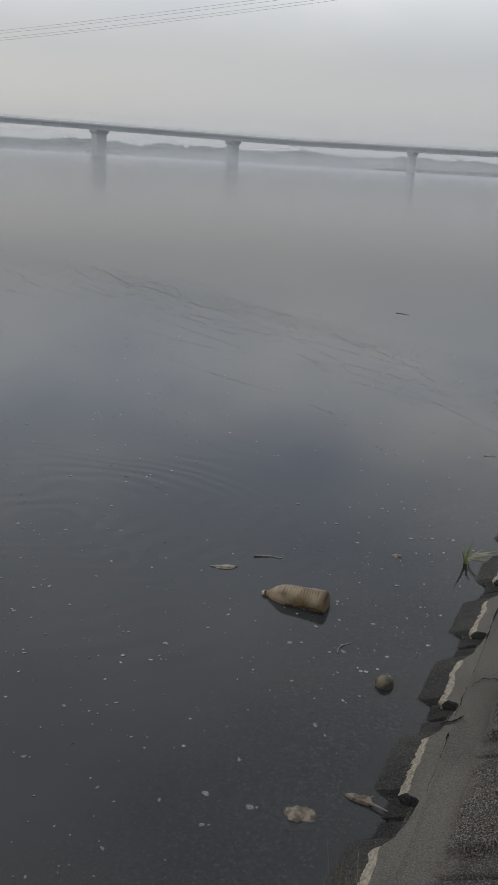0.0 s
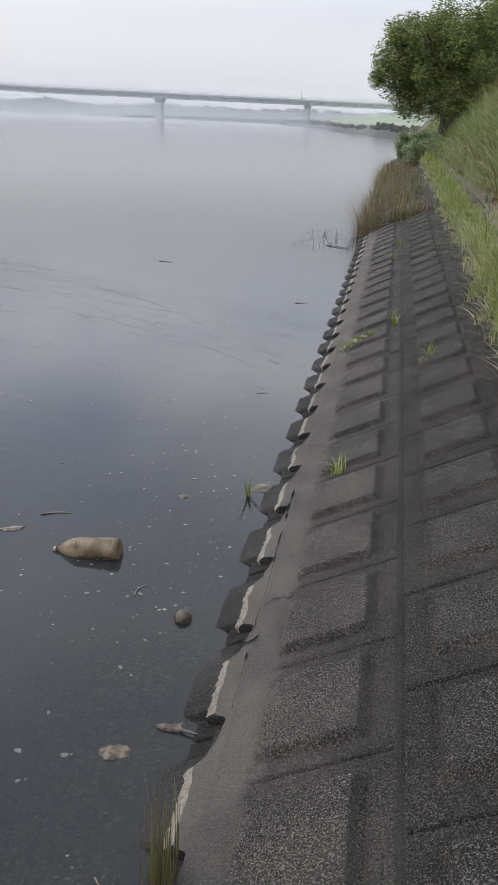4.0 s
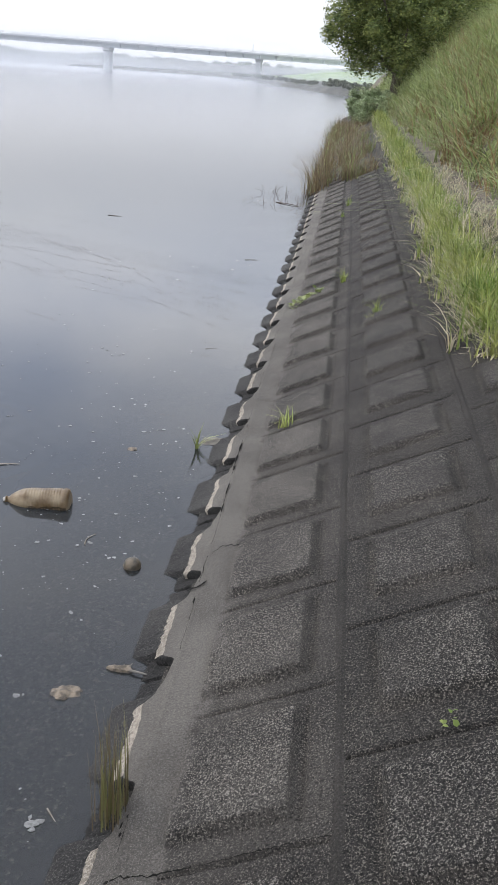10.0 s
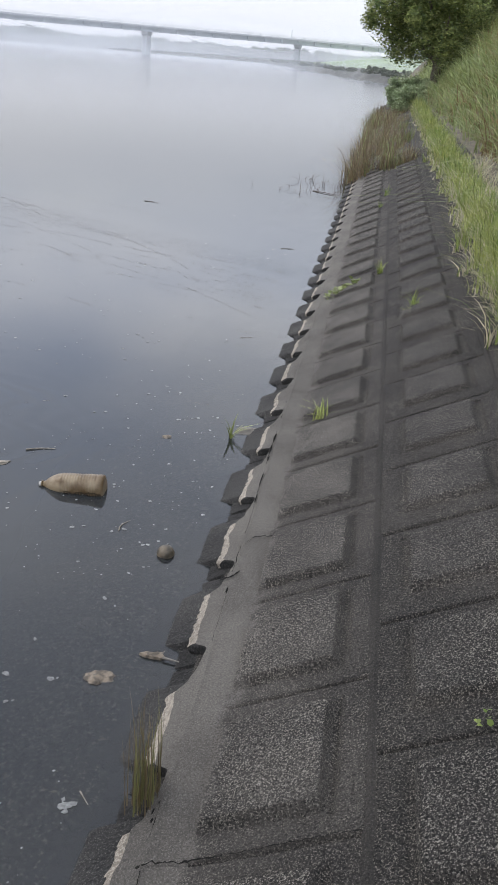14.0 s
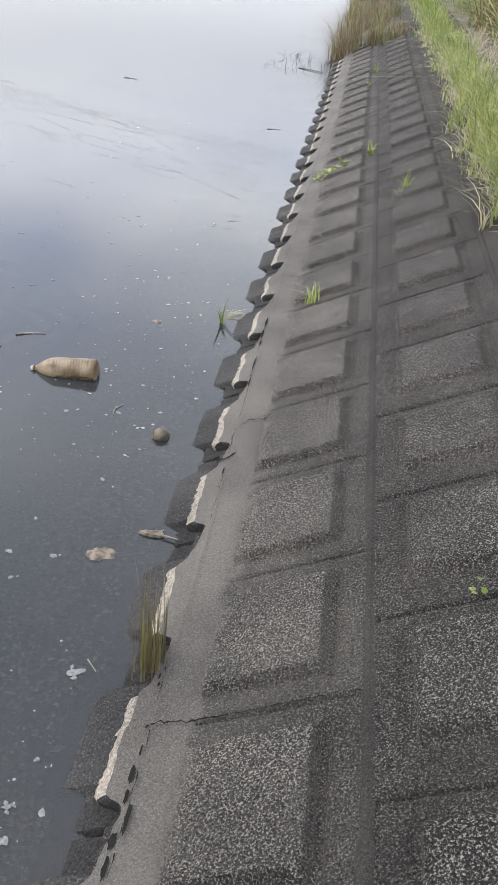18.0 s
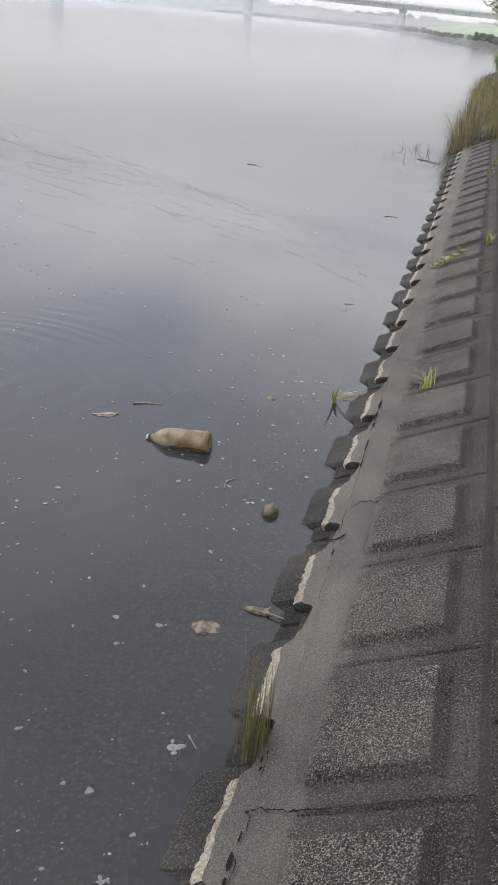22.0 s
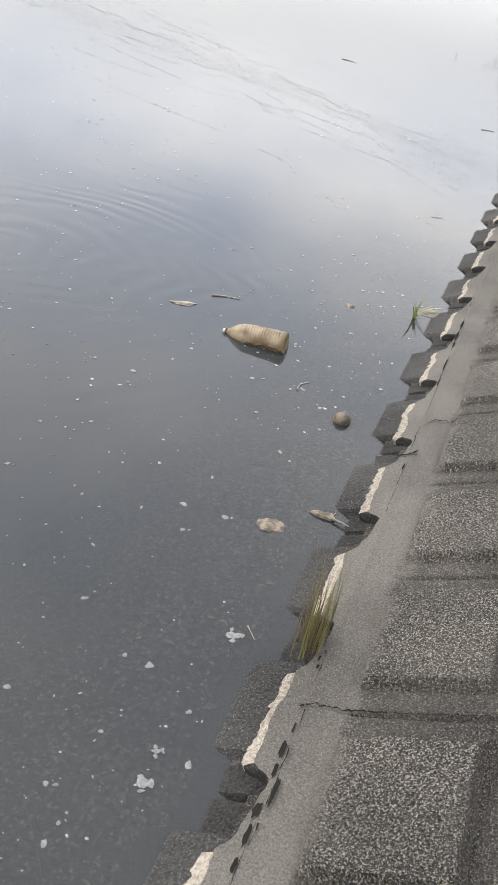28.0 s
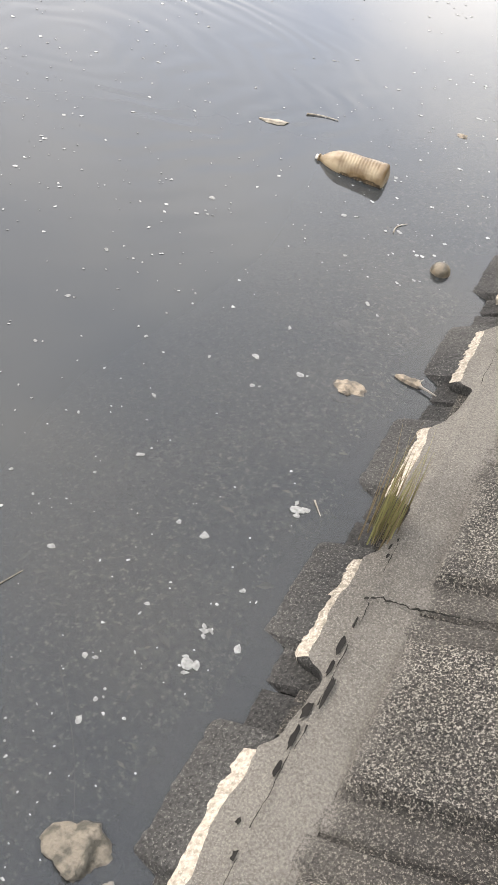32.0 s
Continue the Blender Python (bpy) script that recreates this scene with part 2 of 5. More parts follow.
def water_material():
    m = bpy.data.materials.new("river_water")
    m.use_nodes = True
    n, l = m.node_tree.nodes, m.node_tree.links
    n.remove(n["Principled BSDF"])
    geo = n.new("ShaderNodeNewGeometry")
    mp = n.new("ShaderNodeMapping")
    mp.inputs["Scale"].default_value = (0.5, 1.2, 1.0)
    mp.inputs["Rotation"].default_value = (0, 0, 0.25)
    l.new(geo.outputs["Position"], mp.inputs["Vector"])
    a = n.new("ShaderNodeTexNoise")
    a.inputs["Scale"].default_value, a.inputs["Detail"].default_value = 1.6, 2.0
    l.new(mp.outputs["Vector"], a.inputs["Vector"])
    bp = n.new("ShaderNodeBump")
    bp.inputs["Strength"].default_value, bp.inputs["Distance"].default_value = 0.025, 0.02
    ring_map = n.new("ShaderNodeVectorMath")
    ring_map.operation = "SUBTRACT"
    ring_map.inputs[1].default_value = RIPPLE
    l.new(geo.outputs["Position"], ring_map.inputs[0])
    far = n.new("ShaderNodeVectorMath")
    far.operation = "LENGTH"
    l.new(ring_map.outputs["Vector"], far.inputs[0])
    wob = n.new("ShaderNodeMath")
    wob.operation = "MULTIPLY_ADD"
    wob.inputs[1].default_value, wob.inputs[2].default_value = 40.0, 0.0
    l.new(far.outputs["Value"], wob.inputs[0])
    jit = n.new("ShaderNodeMath")
    jit.operation = "MULTIPLY_ADD"
    jit.inputs[1].default_value = 26.0
    l.new(a.outputs["Fac"], jit.inputs[0])
    l.new(wob.outputs["Value"], jit.inputs[2])
    sine = n.new("ShaderNodeMath")
    sine.operation = "SINE"
    l.new(jit.outputs["Value"], sine.inputs[0])
    fall = n.new("ShaderNodeMapRange")
    fall.interpolation_type = "SMOOTHSTEP"
    fall.inputs["From Min"].default_value, fall.inputs["From Max"].default_value = 0.2, 2.1
    fall.inputs["To Min"].default_value, fall.inputs["To Max"].default_value = 1.7, 0.0
    l.new(far.outputs["Value"], fall.inputs["Value"])
    ring = n.new("ShaderNodeMath")
    ring.operation = "MULTIPLY"
    l.new(sine.outputs["Value"], ring.inputs[0])
    l.new(fall.outputs["Result"], ring.inputs[1])
    gust = n.new("ShaderNodeTexNoise")
    gust.inputs["Scale"].default_value, gust.inputs["Detail"].default_value = 0.9, 2.0
    l.new(geo.outputs["Position"], gust.inputs["Vector"])
    lull = n.new("ShaderNodeMapRange")
    lull.inputs["From Min"].default_value, lull.inputs["From Max"].default_value = 0.42, 0.60
    lull.inputs["To Min"].default_value, lull.inputs["To Max"].default_value = 0.1, 1.25
    l.new(gust.outputs["Fac"], lull.inputs["Value"])
    part_ring = n.new("ShaderNodeMath")
    part_ring.operation = "MULTIPLY"
    l.new(ring.outputs["Value"], part_ring.inputs[0])
    l.new(lull.outputs["Result"], part_ring.inputs[1])
    total = n.new("ShaderNodeMath")
    total.operation = "ADD"
    l.new(a.outputs["Fac"], total.inputs[0])
    l.new(part_ring.outputs["Value"], total.inputs[1])
    l.new(total.outputs["Value"], bp.inputs["Height"])
    fr = n.new("ShaderNodeFresnel")
    fr.inputs["IOR"].default_value = 1.333
    l.new(bp.outputs["Normal"], fr.inputs["Normal"])
    gl = n.new("ShaderNodeBsdfGlossy")
    breeze = n.new("ShaderNodeMapRange")
    breeze.interpolation_type = "SMOOTHSTEP"
    breeze.inputs["From Min"].default_value, breeze.inputs["From Max"].default_value = 5.0, 34.0
    breeze.inputs["To Min"].default_value, breeze.inputs["To Max"].default_value = 0.035, 0.12
    reach = n.new("ShaderNodeSeparateXYZ")
    l.new(geo.outputs["Position"], reach.inputs["Vector"])
    l.new(reach.outputs["Y"], breeze.inputs["Value"])
    l.new(breeze.outputs["Result"], gl.inputs["Roughness"])
    l.new(bp.outputs["Normal"], gl.inputs["Normal"])
    tr = n.new("ShaderNodeBsdfTransparent")
    tr.inputs["Color"].default_value = (0.72, 0.73, 0.71, 1)
    silt = n.new("ShaderNodeBsdfDiffuse")
    silt.inputs["Color"].default_value = (0.024, 0.026, 0.0265, 1)
    cl = n.new("ShaderNodeTexNoise")
    cl.inputs["Scale"].default_value, cl.inputs["Detail"].default_value = 0.9, 3.0
    l.new(geo.outputs["Position"], cl.inputs["Vector"])
    cr = n.new("ShaderNodeMapRange")
    cr.inputs["From Min"].default_value, cr.inputs["From Max"].default_value = 0.3, 0.7
    cr.inputs["To Min"].default_value, cr.inputs["To Max"].default_value = 0.68, 0.80
    l.new(cl.outputs["Fac"], cr.inputs["Value"])
    wide = n.new("ShaderNodeSeparateXYZ")
    l.new(geo.outputs["Position"], wide.inputs["Vector"])
    murk = n.new("ShaderNodeMapRange")
    murk.interpolation_type = "SMOOTHSTEP"
    murk.inputs["From Min"].default_value, murk.inputs["From Max"].default_value = -0.75, -1.55
    murk.inputs["To Min"].default_value, murk.inputs["To Max"].default_value = 0.0, 0.32
    l.new(wide.outputs["X"], murk.inputs["Value"])
    deep = n.new("ShaderNodeMath")
    deep.operation, deep.use_clamp = "ADD", True
    l.new(cr.outputs["Result"], deep.inputs[0])
    l.new(murk.outputs["Result"], deep.inputs[1])
    body = n.new("ShaderNodeMixShader")
    l.new(deep.outputs["Value"], body.inputs["Fac"])
    l.new(tr.outputs["BSDF"], body.inputs[1])
    l.new(silt.outputs["BSDF"], body.inputs[2])
    ms = n.new("ShaderNodeMixShader")
    l.new(fr.outputs["Fac"], ms.inputs["Fac"])
    l.new(body.outputs["Shader"], ms.inputs[1])
    l.new(gl.outputs["BSDF"], ms.inputs[2])
    l.new(ms.outputs["Shader"], n["Material Output"].inputs["Surface"])
    return m


def mist_material(name, density, top, base=0.0):
    """Thin fog that fades upward; white water droplets, lit by the sky."""
    m = bpy.data.materials.new(name)
    m.use_nodes = True
    n, l = m.node_tree.nodes, m.node_tree.links
    n.remove(n["Principled BSDF"])
    geo = n.new("ShaderNodeNewGeometry")
    sep = n.new("ShaderNodeSeparateXYZ")
    l.new(geo.outputs["Position"], sep.inputs["Vector"])
    fade = n.new("ShaderNodeMapRange")
    fade.interpolation_type = "SMOOTHSTEP"
    fade.inputs["From Min"].default_value, fade.inputs["From Max"].default_value = base, top
    fade.inputs["To Min"].default_value, fade.inputs["To Max"].default_value = density, 0.0
    l.new(sep.outputs["Z"], fade.inputs["Value"])
    mp = n.new("ShaderNodeMapping")
    mp.inputs["Scale"].default_value = (0.012, 0.012, 0.10)
    l.new(geo.outputs["Position"], mp.inputs["Vector"])
    a = n.new("ShaderNodeTexNoise")
    a.inputs["Scale"].default_value, a.inputs["Detail"].default_value = 1.0, 3.0
    l.new(mp.outputs["Vector"], a.inputs["Vector"])
    mr = n.new("ShaderNodeMapRange")
    mr.inputs["From Min"].default_value, mr.inputs["From Max"].default_value = 0.3, 0.6
    mr.inputs["To Min"].default_value, mr.inputs["To Max"].default_value = 0.55, 1.0
    l.new(a.outputs["Fac"], mr.inputs["Value"])
    mul = n.new("ShaderNodeMath")
    mul.operation = "MULTIPLY"
    l.new(fade.outputs["Result"], mul.inputs[0])
    l.new(mr.outputs["Result"], mul.inputs[1])
    df = n.new("ShaderNodeBsdfDiffuse")
    df.inputs["Color"].default_value = (0.40, 0.41, 0.42, 1)
    tl = n.new("ShaderNodeBsdfTranslucent")
    tl.inputs["Color"].default_value = (0.40, 0.41, 0.42, 1)
    ad = n.new("ShaderNodeAddShader")
    l.new(df.outputs["BSDF"], ad.inputs[0])
    l.new(tl.outputs["BSDF"], ad.inputs[1])
    tr = n.new("ShaderNodeBsdfTransparent")
    ms = n.new("ShaderNodeMixShader")
    l.new(mul.outputs["Value"], ms.inputs["Fac"])
    l.new(tr.outputs["BSDF"], ms.inputs[1])
    l.new(ad.outputs["Shader"], ms.inputs[2])
    l.new(ms.outputs["Shader"], n["Material Output"].inputs["Surface"])
    return m


M_WATER = water_material()
M_BED = aggregate_material("river_bed", (0.018, 0.021, 0.015), (0.060, 0.061, 0.045), (0.26, 0.25, 0.19), 0.54, 75.0)
M_PANEL = aggregate_material("exposed_aggregate", (0.0195, 0.0177, 0.0155), (0.043, 0.039, 0.033), (0.30, 0.273, 0.232), 0.515, skin=(0.098, 0.0895, 0.0775))
M_PANEL_OLD = aggregate_material("old_aggregate", (0.0110, 0.0100, 0.0086), (0.026, 0.0235, 0.020), (0.28, 0.257, 0.22), 0.525)
M_RIM_OLD = aggregate_material("old_cement", (0.0130, 0.0118, 0.0101), (0.028, 0.0252, 0.0212), (0.19, 0.172, 0.144), 0.532)
M_JOINT = aggregate_material("joint_moss", (0.0195, 0.0178, 0.015), (0.038, 0.034, 0.029), (0.095, 0.086, 0.073), 0.55, 175.0, 0.45)
# Moss, and the shade in panel edges and grooves, put into the colour.
M_MOSS_SHADE = aggregate_material("shaded_mossy_cement", (0.014, 0.0127, 0.0108), (0.036, 0.032, 0.027), (0.24, 0.217, 0.182), 0.53, skin=(0.098, 0.0895, 0.0775))
M_RIM = aggregate_material("weathered_cement", (0.020, 0.018, 0.0155), (0.042, 0.038, 0.032), (0.20, 0.18, 0.152), 0.535, 195.0, 0.7, skin=(0.098, 0.0895, 0.0775))
M_STRIP = aggregate_material("poured_concrete", (0.080, 0.073, 0.063), (0.130, 0.119, 0.102), (0.20, 0.184, 0.157), 0.53, 230.0, 0.3)
M_BROKEN = aggregate_material("broken_concrete", (0.17, 0.148, 0.117), (0.275, 0.24, 0.192), (0.38, 0.34, 0.28), 0.50, 120.0, 0.35)
M_TOOTH = aggregate_material("wet_aggregate", (0.022, 0.021, 0.0195), (0.044, 0.042, 0.038), (0.15, 0.142, 0.127), 0.555, 175.0, 0.5)
M_WET = aggregate_material("wet_concrete", (0.014, 0.0133, 0.0122), (0.029, 0.0275, 0.025), (0.085, 0.080, 0.072), 0.56, 160.0, 0.6)
M_SOIL = material("bank_soil", (0.065, 0.052, 0.040), (0.13, 0.105, 0.08), 4.0, 0.95, 0.6, 30.0)
M_GRASS_FRESH = leaf_material("fresh_grass", (0.135, 0.205, 0.033), (0.40, 0.415, 0.135))
M_RUSH = leaf_material("rush_stem", (0.15, 0.145, 0.055), (0.25, 0.22, 0.10))
M_GRASS_HILL = leaf_material("hill_grass", (0.15, 0.205, 0.06), (0.34, 0.37, 0.155))
M_GRASS_DRY = leaf_material("dead_grass", (0.22, 0.14, 0.06), (0.28, 0.20, 0.10))
M_STRAW = leaf_material("straw", (0.42, 0.36, 0.24), (0.52, 0.46, 0.34))
M_REED = leaf_material("dry_reed", (0.09, 0.068, 0.036), (0.175, 0.13, 0.07))
M_LEAF = leaf_material("tree_leaf", (0.055, 0.085, 0.022), (0.21, 0.235, 0.065))
M_WILLOW = leaf_material("willow_leaf", (0.19, 0.25, 0.12), (0.31, 0.36, 0.20))
M_BARK = material("bark", (0.07, 0.055, 0.045), (0.12, 0.10, 0.08), 6.0, 0.9, 0.6, 40.0)
M_BRIDGE = material("bridge_concrete", (0.38, 0.39, 0.39), (0.45, 0.45, 0.445), 0.2, 0.8, 0.1, 3.0)
M_STEEL = material("painted_girder", (0.46, 0.50, 0.52), (0.52, 0.55, 0.56), 0.3, 0.6, 0.1, 3.0)
M_MEADOW = material("far_meadow", (0.115, 0.17, 0.055), (0.19, 0.24, 0.105), 0.08, 0.95, 0.0, 2.0)
# Greyed and lightened: some distance haze is put into the leaf colour.
M_FARWOOD = leaf_material("far_wood", (0.12, 0.13, 0.09), (0.18, 0.19, 0.135))
M_SCRUB = material("far_scrub", (0.050, 0.050, 0.041), (0.092, 0.089, 0.074), 0.25, 0.95, 0.0, 3.0)
M_CABLE = material("cable", (0.12, 0.12, 0.12), (0.16, 0.16, 0.16), 3.0, 0.6, 0.0)


# ---- building helpers ----
def mesh_of(name, bm, mat, smooth=False):
    me = bpy.data.meshes.new(name)
    bm.to_mesh(me)
    bm.free()
    if mat:
        me.materials.append(mat)
    if smooth:
        me.polygons.foreach_set("use_smooth", [True] * len(me.polygons))
    return me


def part(name, bm, mat, parent=None, label="", smooth=False):
    ob = new(name, mesh_of(name, bm, mat, smooth) if isinstance(bm, bmesh.types.BMesh) else bm)
    if parent:
        ob.parent = parent
    if label:
        tagged(ob, label)
    return ob


def raw(name, verts, faces, mat, parent=None, smooth=False):
    me = bpy.data.meshes.new(name)
    me.from_pydata(verts, [], faces)
    me.materials.append(mat)
    if smooth:
        me.polygons.foreach_set("use_smooth", [True] * len(me.polygons))
    ob = new(name, me)
    if parent:
        ob.parent = parent
    return ob


def empty(name, x=0, y=0, z=0):
    ob = new(name)
    ob.location = (x, y, z)
    ob.empty_display_size = 0.1
    return ob


def box(bm, x0, y0, z0, x1, y1, z1):
    v = [bm.verts.new(p) for p in ((x0, y0, z0), (x1, y0, z0), (x1, y1, z0), (x0, y1, z0), (x0, y0, z1), (x1, y0, z1), (x1, y1, z1), (x0, y1, z1))]
    for f in ((3, 2, 1, 0), (4, 5, 6, 7), (0, 1, 5, 4), (1, 2, 6, 5), (2, 3, 7, 6), (3, 0, 4, 7)):
        bm.faces.new([v[i] for i in f])


# ---- the slope of the bank ----
BANK, FOOT = math.atan(0.4856), -0.4757
CB, SB = math.cos(BANK), math.sin(BANK)


def on_bank(u, y, lift=0.0):
    """A place u metres up the concrete slope from the water's edge."""
    return Vector((FOOT + u * CB - lift * SB, y, u * SB + lift * CB))


def bank_pose(u, y, lift=0.0, turn=0.0):
    p = on_bank(u, y, lift)
    return Matrix.Translation(p) @ Matrix.Rotation(-BANK, 4, "Y") @ Matrix.Rotation(turn, 4, "Z")


# ---- water and ground ----
bm = bmesh.new()
XS = [-1500, -600, -250, -100, -40, -15, -6, 0, 2, 30, 400, 1500]
YS = [-300, -60, -15, -4, 0, 4, 8, 15, 30, 60, 120, 250, 600, 1500, 3000]
grid = [[bm.verts.new((x, y, 0)) for x in XS] for y in YS]
for j in range(len(YS) - 1):
    for i in range(len(XS) - 1):
        bm.faces.new((grid[j][i], grid[j][i + 1], grid[j + 1][i + 1], grid[j + 1][i]))
water = part("water", bm, M_WATER)
tagged(water, "still grey river water reflecting a hazy sky", "water", kind="structure")

bm = bmesh.new()
BXS = [-1500, -300, -60, -20, -8, -4, -2.5, -1.6, -1.1, -0.80, -0.68, -0.60, -0.5, 0.0, 1.0, 3, 40, 400, 1500]
BZS = [-3, -3, -3, -2.6, -1.8, -1.0, -0.60, -0.36, -0.17, -0.072, -0.042, -0.030, -0.040, -0.35, -0.4, -1, -1, -1, -1]
BYS = [-300, -60] + [k * 0.5 for k in range(-10, 50)] + [30, 60, 120, 300, 900, 3000]
grid = [[bm.verts.new((x, y, z + ((0.008 if x > -1.0 else 0.03) * noise.noise((x * 3, y * 3, 0)) if abs(x) < 5 else 0))) for x, z in zip(BXS, BZS)] for y in BYS]
for j in range(len(BYS) - 1):
    for i in range(len(BXS) - 1):
        bm.faces.new((grid[j][i], grid[j][i + 1], grid[j + 1][i + 1], grid[j + 1][i]))
ground = part("ground", bm, M_BED, smooth=True)
tagged(ground, "dark silty river bed under shallow water", "ground", kind="structure")

# ---- concrete revetment ----
PITCH, ROW0 = 0.5425, 1.438
revetment = empty("revetment")
tagged(revetment, "weathered grey concrete block revetment sloping into the river", "revetment", kind="structure")


def ease(a, b, v):
    v = min(max((v - a) / (b - a), 0.0), 1.0)
    return v * v * (3 - 2 * v)


def lines(size, step):
    """Grid lines over a block, closer together at its edges."""
    n = int(round((size - 0.02) / step))
    return [0.0015, 0.004] + [0.010 + (size - 0.020) * i / n for i in range(n + 1)] + [size - 0.004, size - 0.0015]


def block_mesh(name, width, length, px0, px1, py0, py1, rise, mats, seed, chamfer=0.020, rough=1.0, step=0.0135, thick=0.09, warp=0.008, smooth=True, low_groove=0.0, wash=0.0, groove=0.012):
    """A cast block with a raised rough panel; width runs up the slope. mats: rim, panel, the panel's near edge and side
    grooves. wash: how far cement was smeared over the panel.
    """
    xs, ys = lines(width, step), lines(length, step)
    verts, faces, kinds, skin = [], [], [], []
    for y in ys:
        for x in xs:
            wx, wy = warp * noise.noise((x * 14, y * 14, seed)), warp * noise.noise((x * 14, y * 14, seed + 9))
            d = min(x + wx - px0, px1 - x - wx, y + wy - py0, py1 - y - wy)
            z = rise * ease(0.0, chamfer, d)
            if wash:
                z *= 0.80 + 0.20 * ease(0.0, 0.12, x - px0)
            z += rough * (0.0024 * noise.noise((x * 55, y * 55, seed)) + 0.0016 * noise.noise((x * 13, y * 13, seed + 3)))
            if py0 - 0.01 < y < py1 + 0.01:
                z += -groove * math.exp(-((x - px1 - 0.013) / 0.009) ** 2) + 0.006 * math.exp(-((x - px1 - 0.034) / 0.007) ** 2)
                z -= low_groove * math.exp(-((x - px0 + 0.006) / 0.008) ** 2)
            e = min(x, width - x, y, length - y)
            z -= 0.015 * (1 - ease(0.0, 0.010 + 0.004 * noise.noise((x * 9, y * 9, seed + 5)), e - 0.001))
            verts.append((x, y, z))
            v = 0.05 * noise.noise((x * 7, y * 7, seed + 31)) + 0.03 * noise.noise((x * 30, y * 30, seed + 33))
            skin.append(0.90 * (1 - ease(px0 - 0.01, px0 + wash, x + v)) + 0.30 * (1 - ease(px0, px0 + 0.38, x + v)) * ease(0.0, 0.02, -d) if wash else 0.0)
    n = len(xs)
    for j in range(len(ys) - 1):
        for i in range(n - 1):
            faces.append((j * n + i, j * n + i + 1, (j + 1) * n + i + 1, (j + 1) * n + i))
            x, y = (xs[i] + xs[i + 1]) / 2, (ys[j] + ys[j + 1]) / 2
            w = 0.016 * noise.noise((x * 30, y * 30, seed + 20)) + 0.008 * noise.noise((x * 80, y * 80, seed))
            d = min(x - px0, px1 - x, y - py0, py1 - y)
            low = (py0 - 0.006 < y + w < py0 + 0.018 and px0 + wash < x < px1) or (px1 - 0.002 < x + 0.6 * w < px1 + 0.020 and py0 < y < py1)
            low = low or (low_groove and px0 - 0.014 < x + 0.4 * w < px0 + 0.004 and py0 < y < py1)
            kinds.append(2 if low else 1 if d + w > 0.010 else 0)
    rim = [i for i in range(n)] + [j * n + n - 1 for j in range(1, len(ys))] + [(len(ys) - 1) * n + i for i in range(n - 2, -1, -1)] + [j * n for j in range(len(ys) - 2, 0, -1)]
    base = len(verts)
    verts += [(verts[v][0], verts[v][1], -thick) for v in rim]
    for i in range(len(rim)):
        a, b = i, (i + 1) % len(rim)
        faces.append((rim[b], rim[a], base + a, base + b))
        kinds.append(0)
    me = bpy.data.meshes.new(name)
    me.from_pydata(verts, [], faces)
    me.polygons.foreach_set("material_index", kinds)
    me.polygons.foreach_set("use_smooth", [smooth] * len(faces))
    for m in mats:
        me.materials.append(m)
    if wash:
        held = me.attributes.new("skin", "FLOAT", "POINT")
        held.data.foreach_set("value", skin + [skin[v] for v in rim])
    me.update()
    return me


BLOCKS = [block_mesh("concrete_block", PITCH, PITCH, 0.107, 0.437, 0.083, 0.462, 0.026, (M_RIM, M_PANEL, M_MOSS_SHADE), 2.0 + 7 * k, wash=0.040, chamfer=0.012, low_groove=0.006) for k in range(4)]
UPPERS = [block_mesh("concrete_block", PITCH, PITCH, 0.103, 0.430, 0.130, 0.482, 0.026, (M_RIM_OLD, M_PANEL_OLD, M_MOSS_SHADE), 40.0 + 7 * k, low_groove=0.012, groove=0.020) for k in range(4)]
rng = random.Random(4)
for col, u0 in enumerate((0.161, 0.7045, 1.248)):
    for row in range(-14, 30):
        y = ROW0 + row * PITCH - (0.305 if col % 2 else 0)
        ob = part("concrete_block", rng.choice(UPPERS if col else BLOCKS), None, revetment)
        ob.matrix_basis = bank_pose(u0, y, rng.uniform(-0.003, 0.003))
LOWERS = [block_mesh("footing_block", 0.555, PITCH, 0.100, 0.535, 0.098, 0.442, 0.025, (M_WET, M_TOOTH, M_TOOTH), 80.0 + 7 * k, 0.022, 1.5, warp=0.012, smooth=False) for k in range(4)]
for row in range(-14, 30):
    ob = part("footing_block", rng.choice(LOWERS), None, revetment)
    ob.matrix_basis = bank_pose(-0.408, ROW0 + row * PITCH - 0.27, -0.010 + rng.uniform(-0.002, 0.002))

bm = bmesh.new()
v = [bm.verts.new(on_bank(u, y, -0.010)) for u, y in ((0.10, -6.4), (1.9, -6.4), (1.9, 48), (0.10, 48))]
bm.faces.new(v)
part("bedding", bm, M_RIM, revetment)

for u, half in ((0.7045, 0.020), (1.248, 0.018)):
    bm = bmesh.new()
    prev = None
    for k in range(1100):
        y = -6.4 + k * 0.0205
        a = half * (0.85 + 0.35 * noise.noise((y * 2.2, u, 0)) + 0.55 * noise.noise((y * 26, u, 1)))
        b = half * (0.85 + 0.35 * noise.noise((y * 2.0, u, 5)) + 0.45 * noise.noise((y * 21, u, 7)))
        hump = 0.0058 + 0.0025 * noise.noise((y * 30, u, 3))
        cur = [bm.verts.new(on_bank(u - max(a, 0.012), y, -0.002)), bm.verts.new(on_bank(u + 0.003, y, hump)), bm.verts.new(on_bank(u + max(b, 0.015), y, -0.002))]
        if prev:
            bm.faces.new((prev[0], prev[1], cur[1], cur[0]))
            bm.faces.new((prev[1], prev[2], cur[2], cur[1]))
        prev = cur
    part("joint_moss", bm, M_JOINT, revetment, "dark moss grown over the joint")

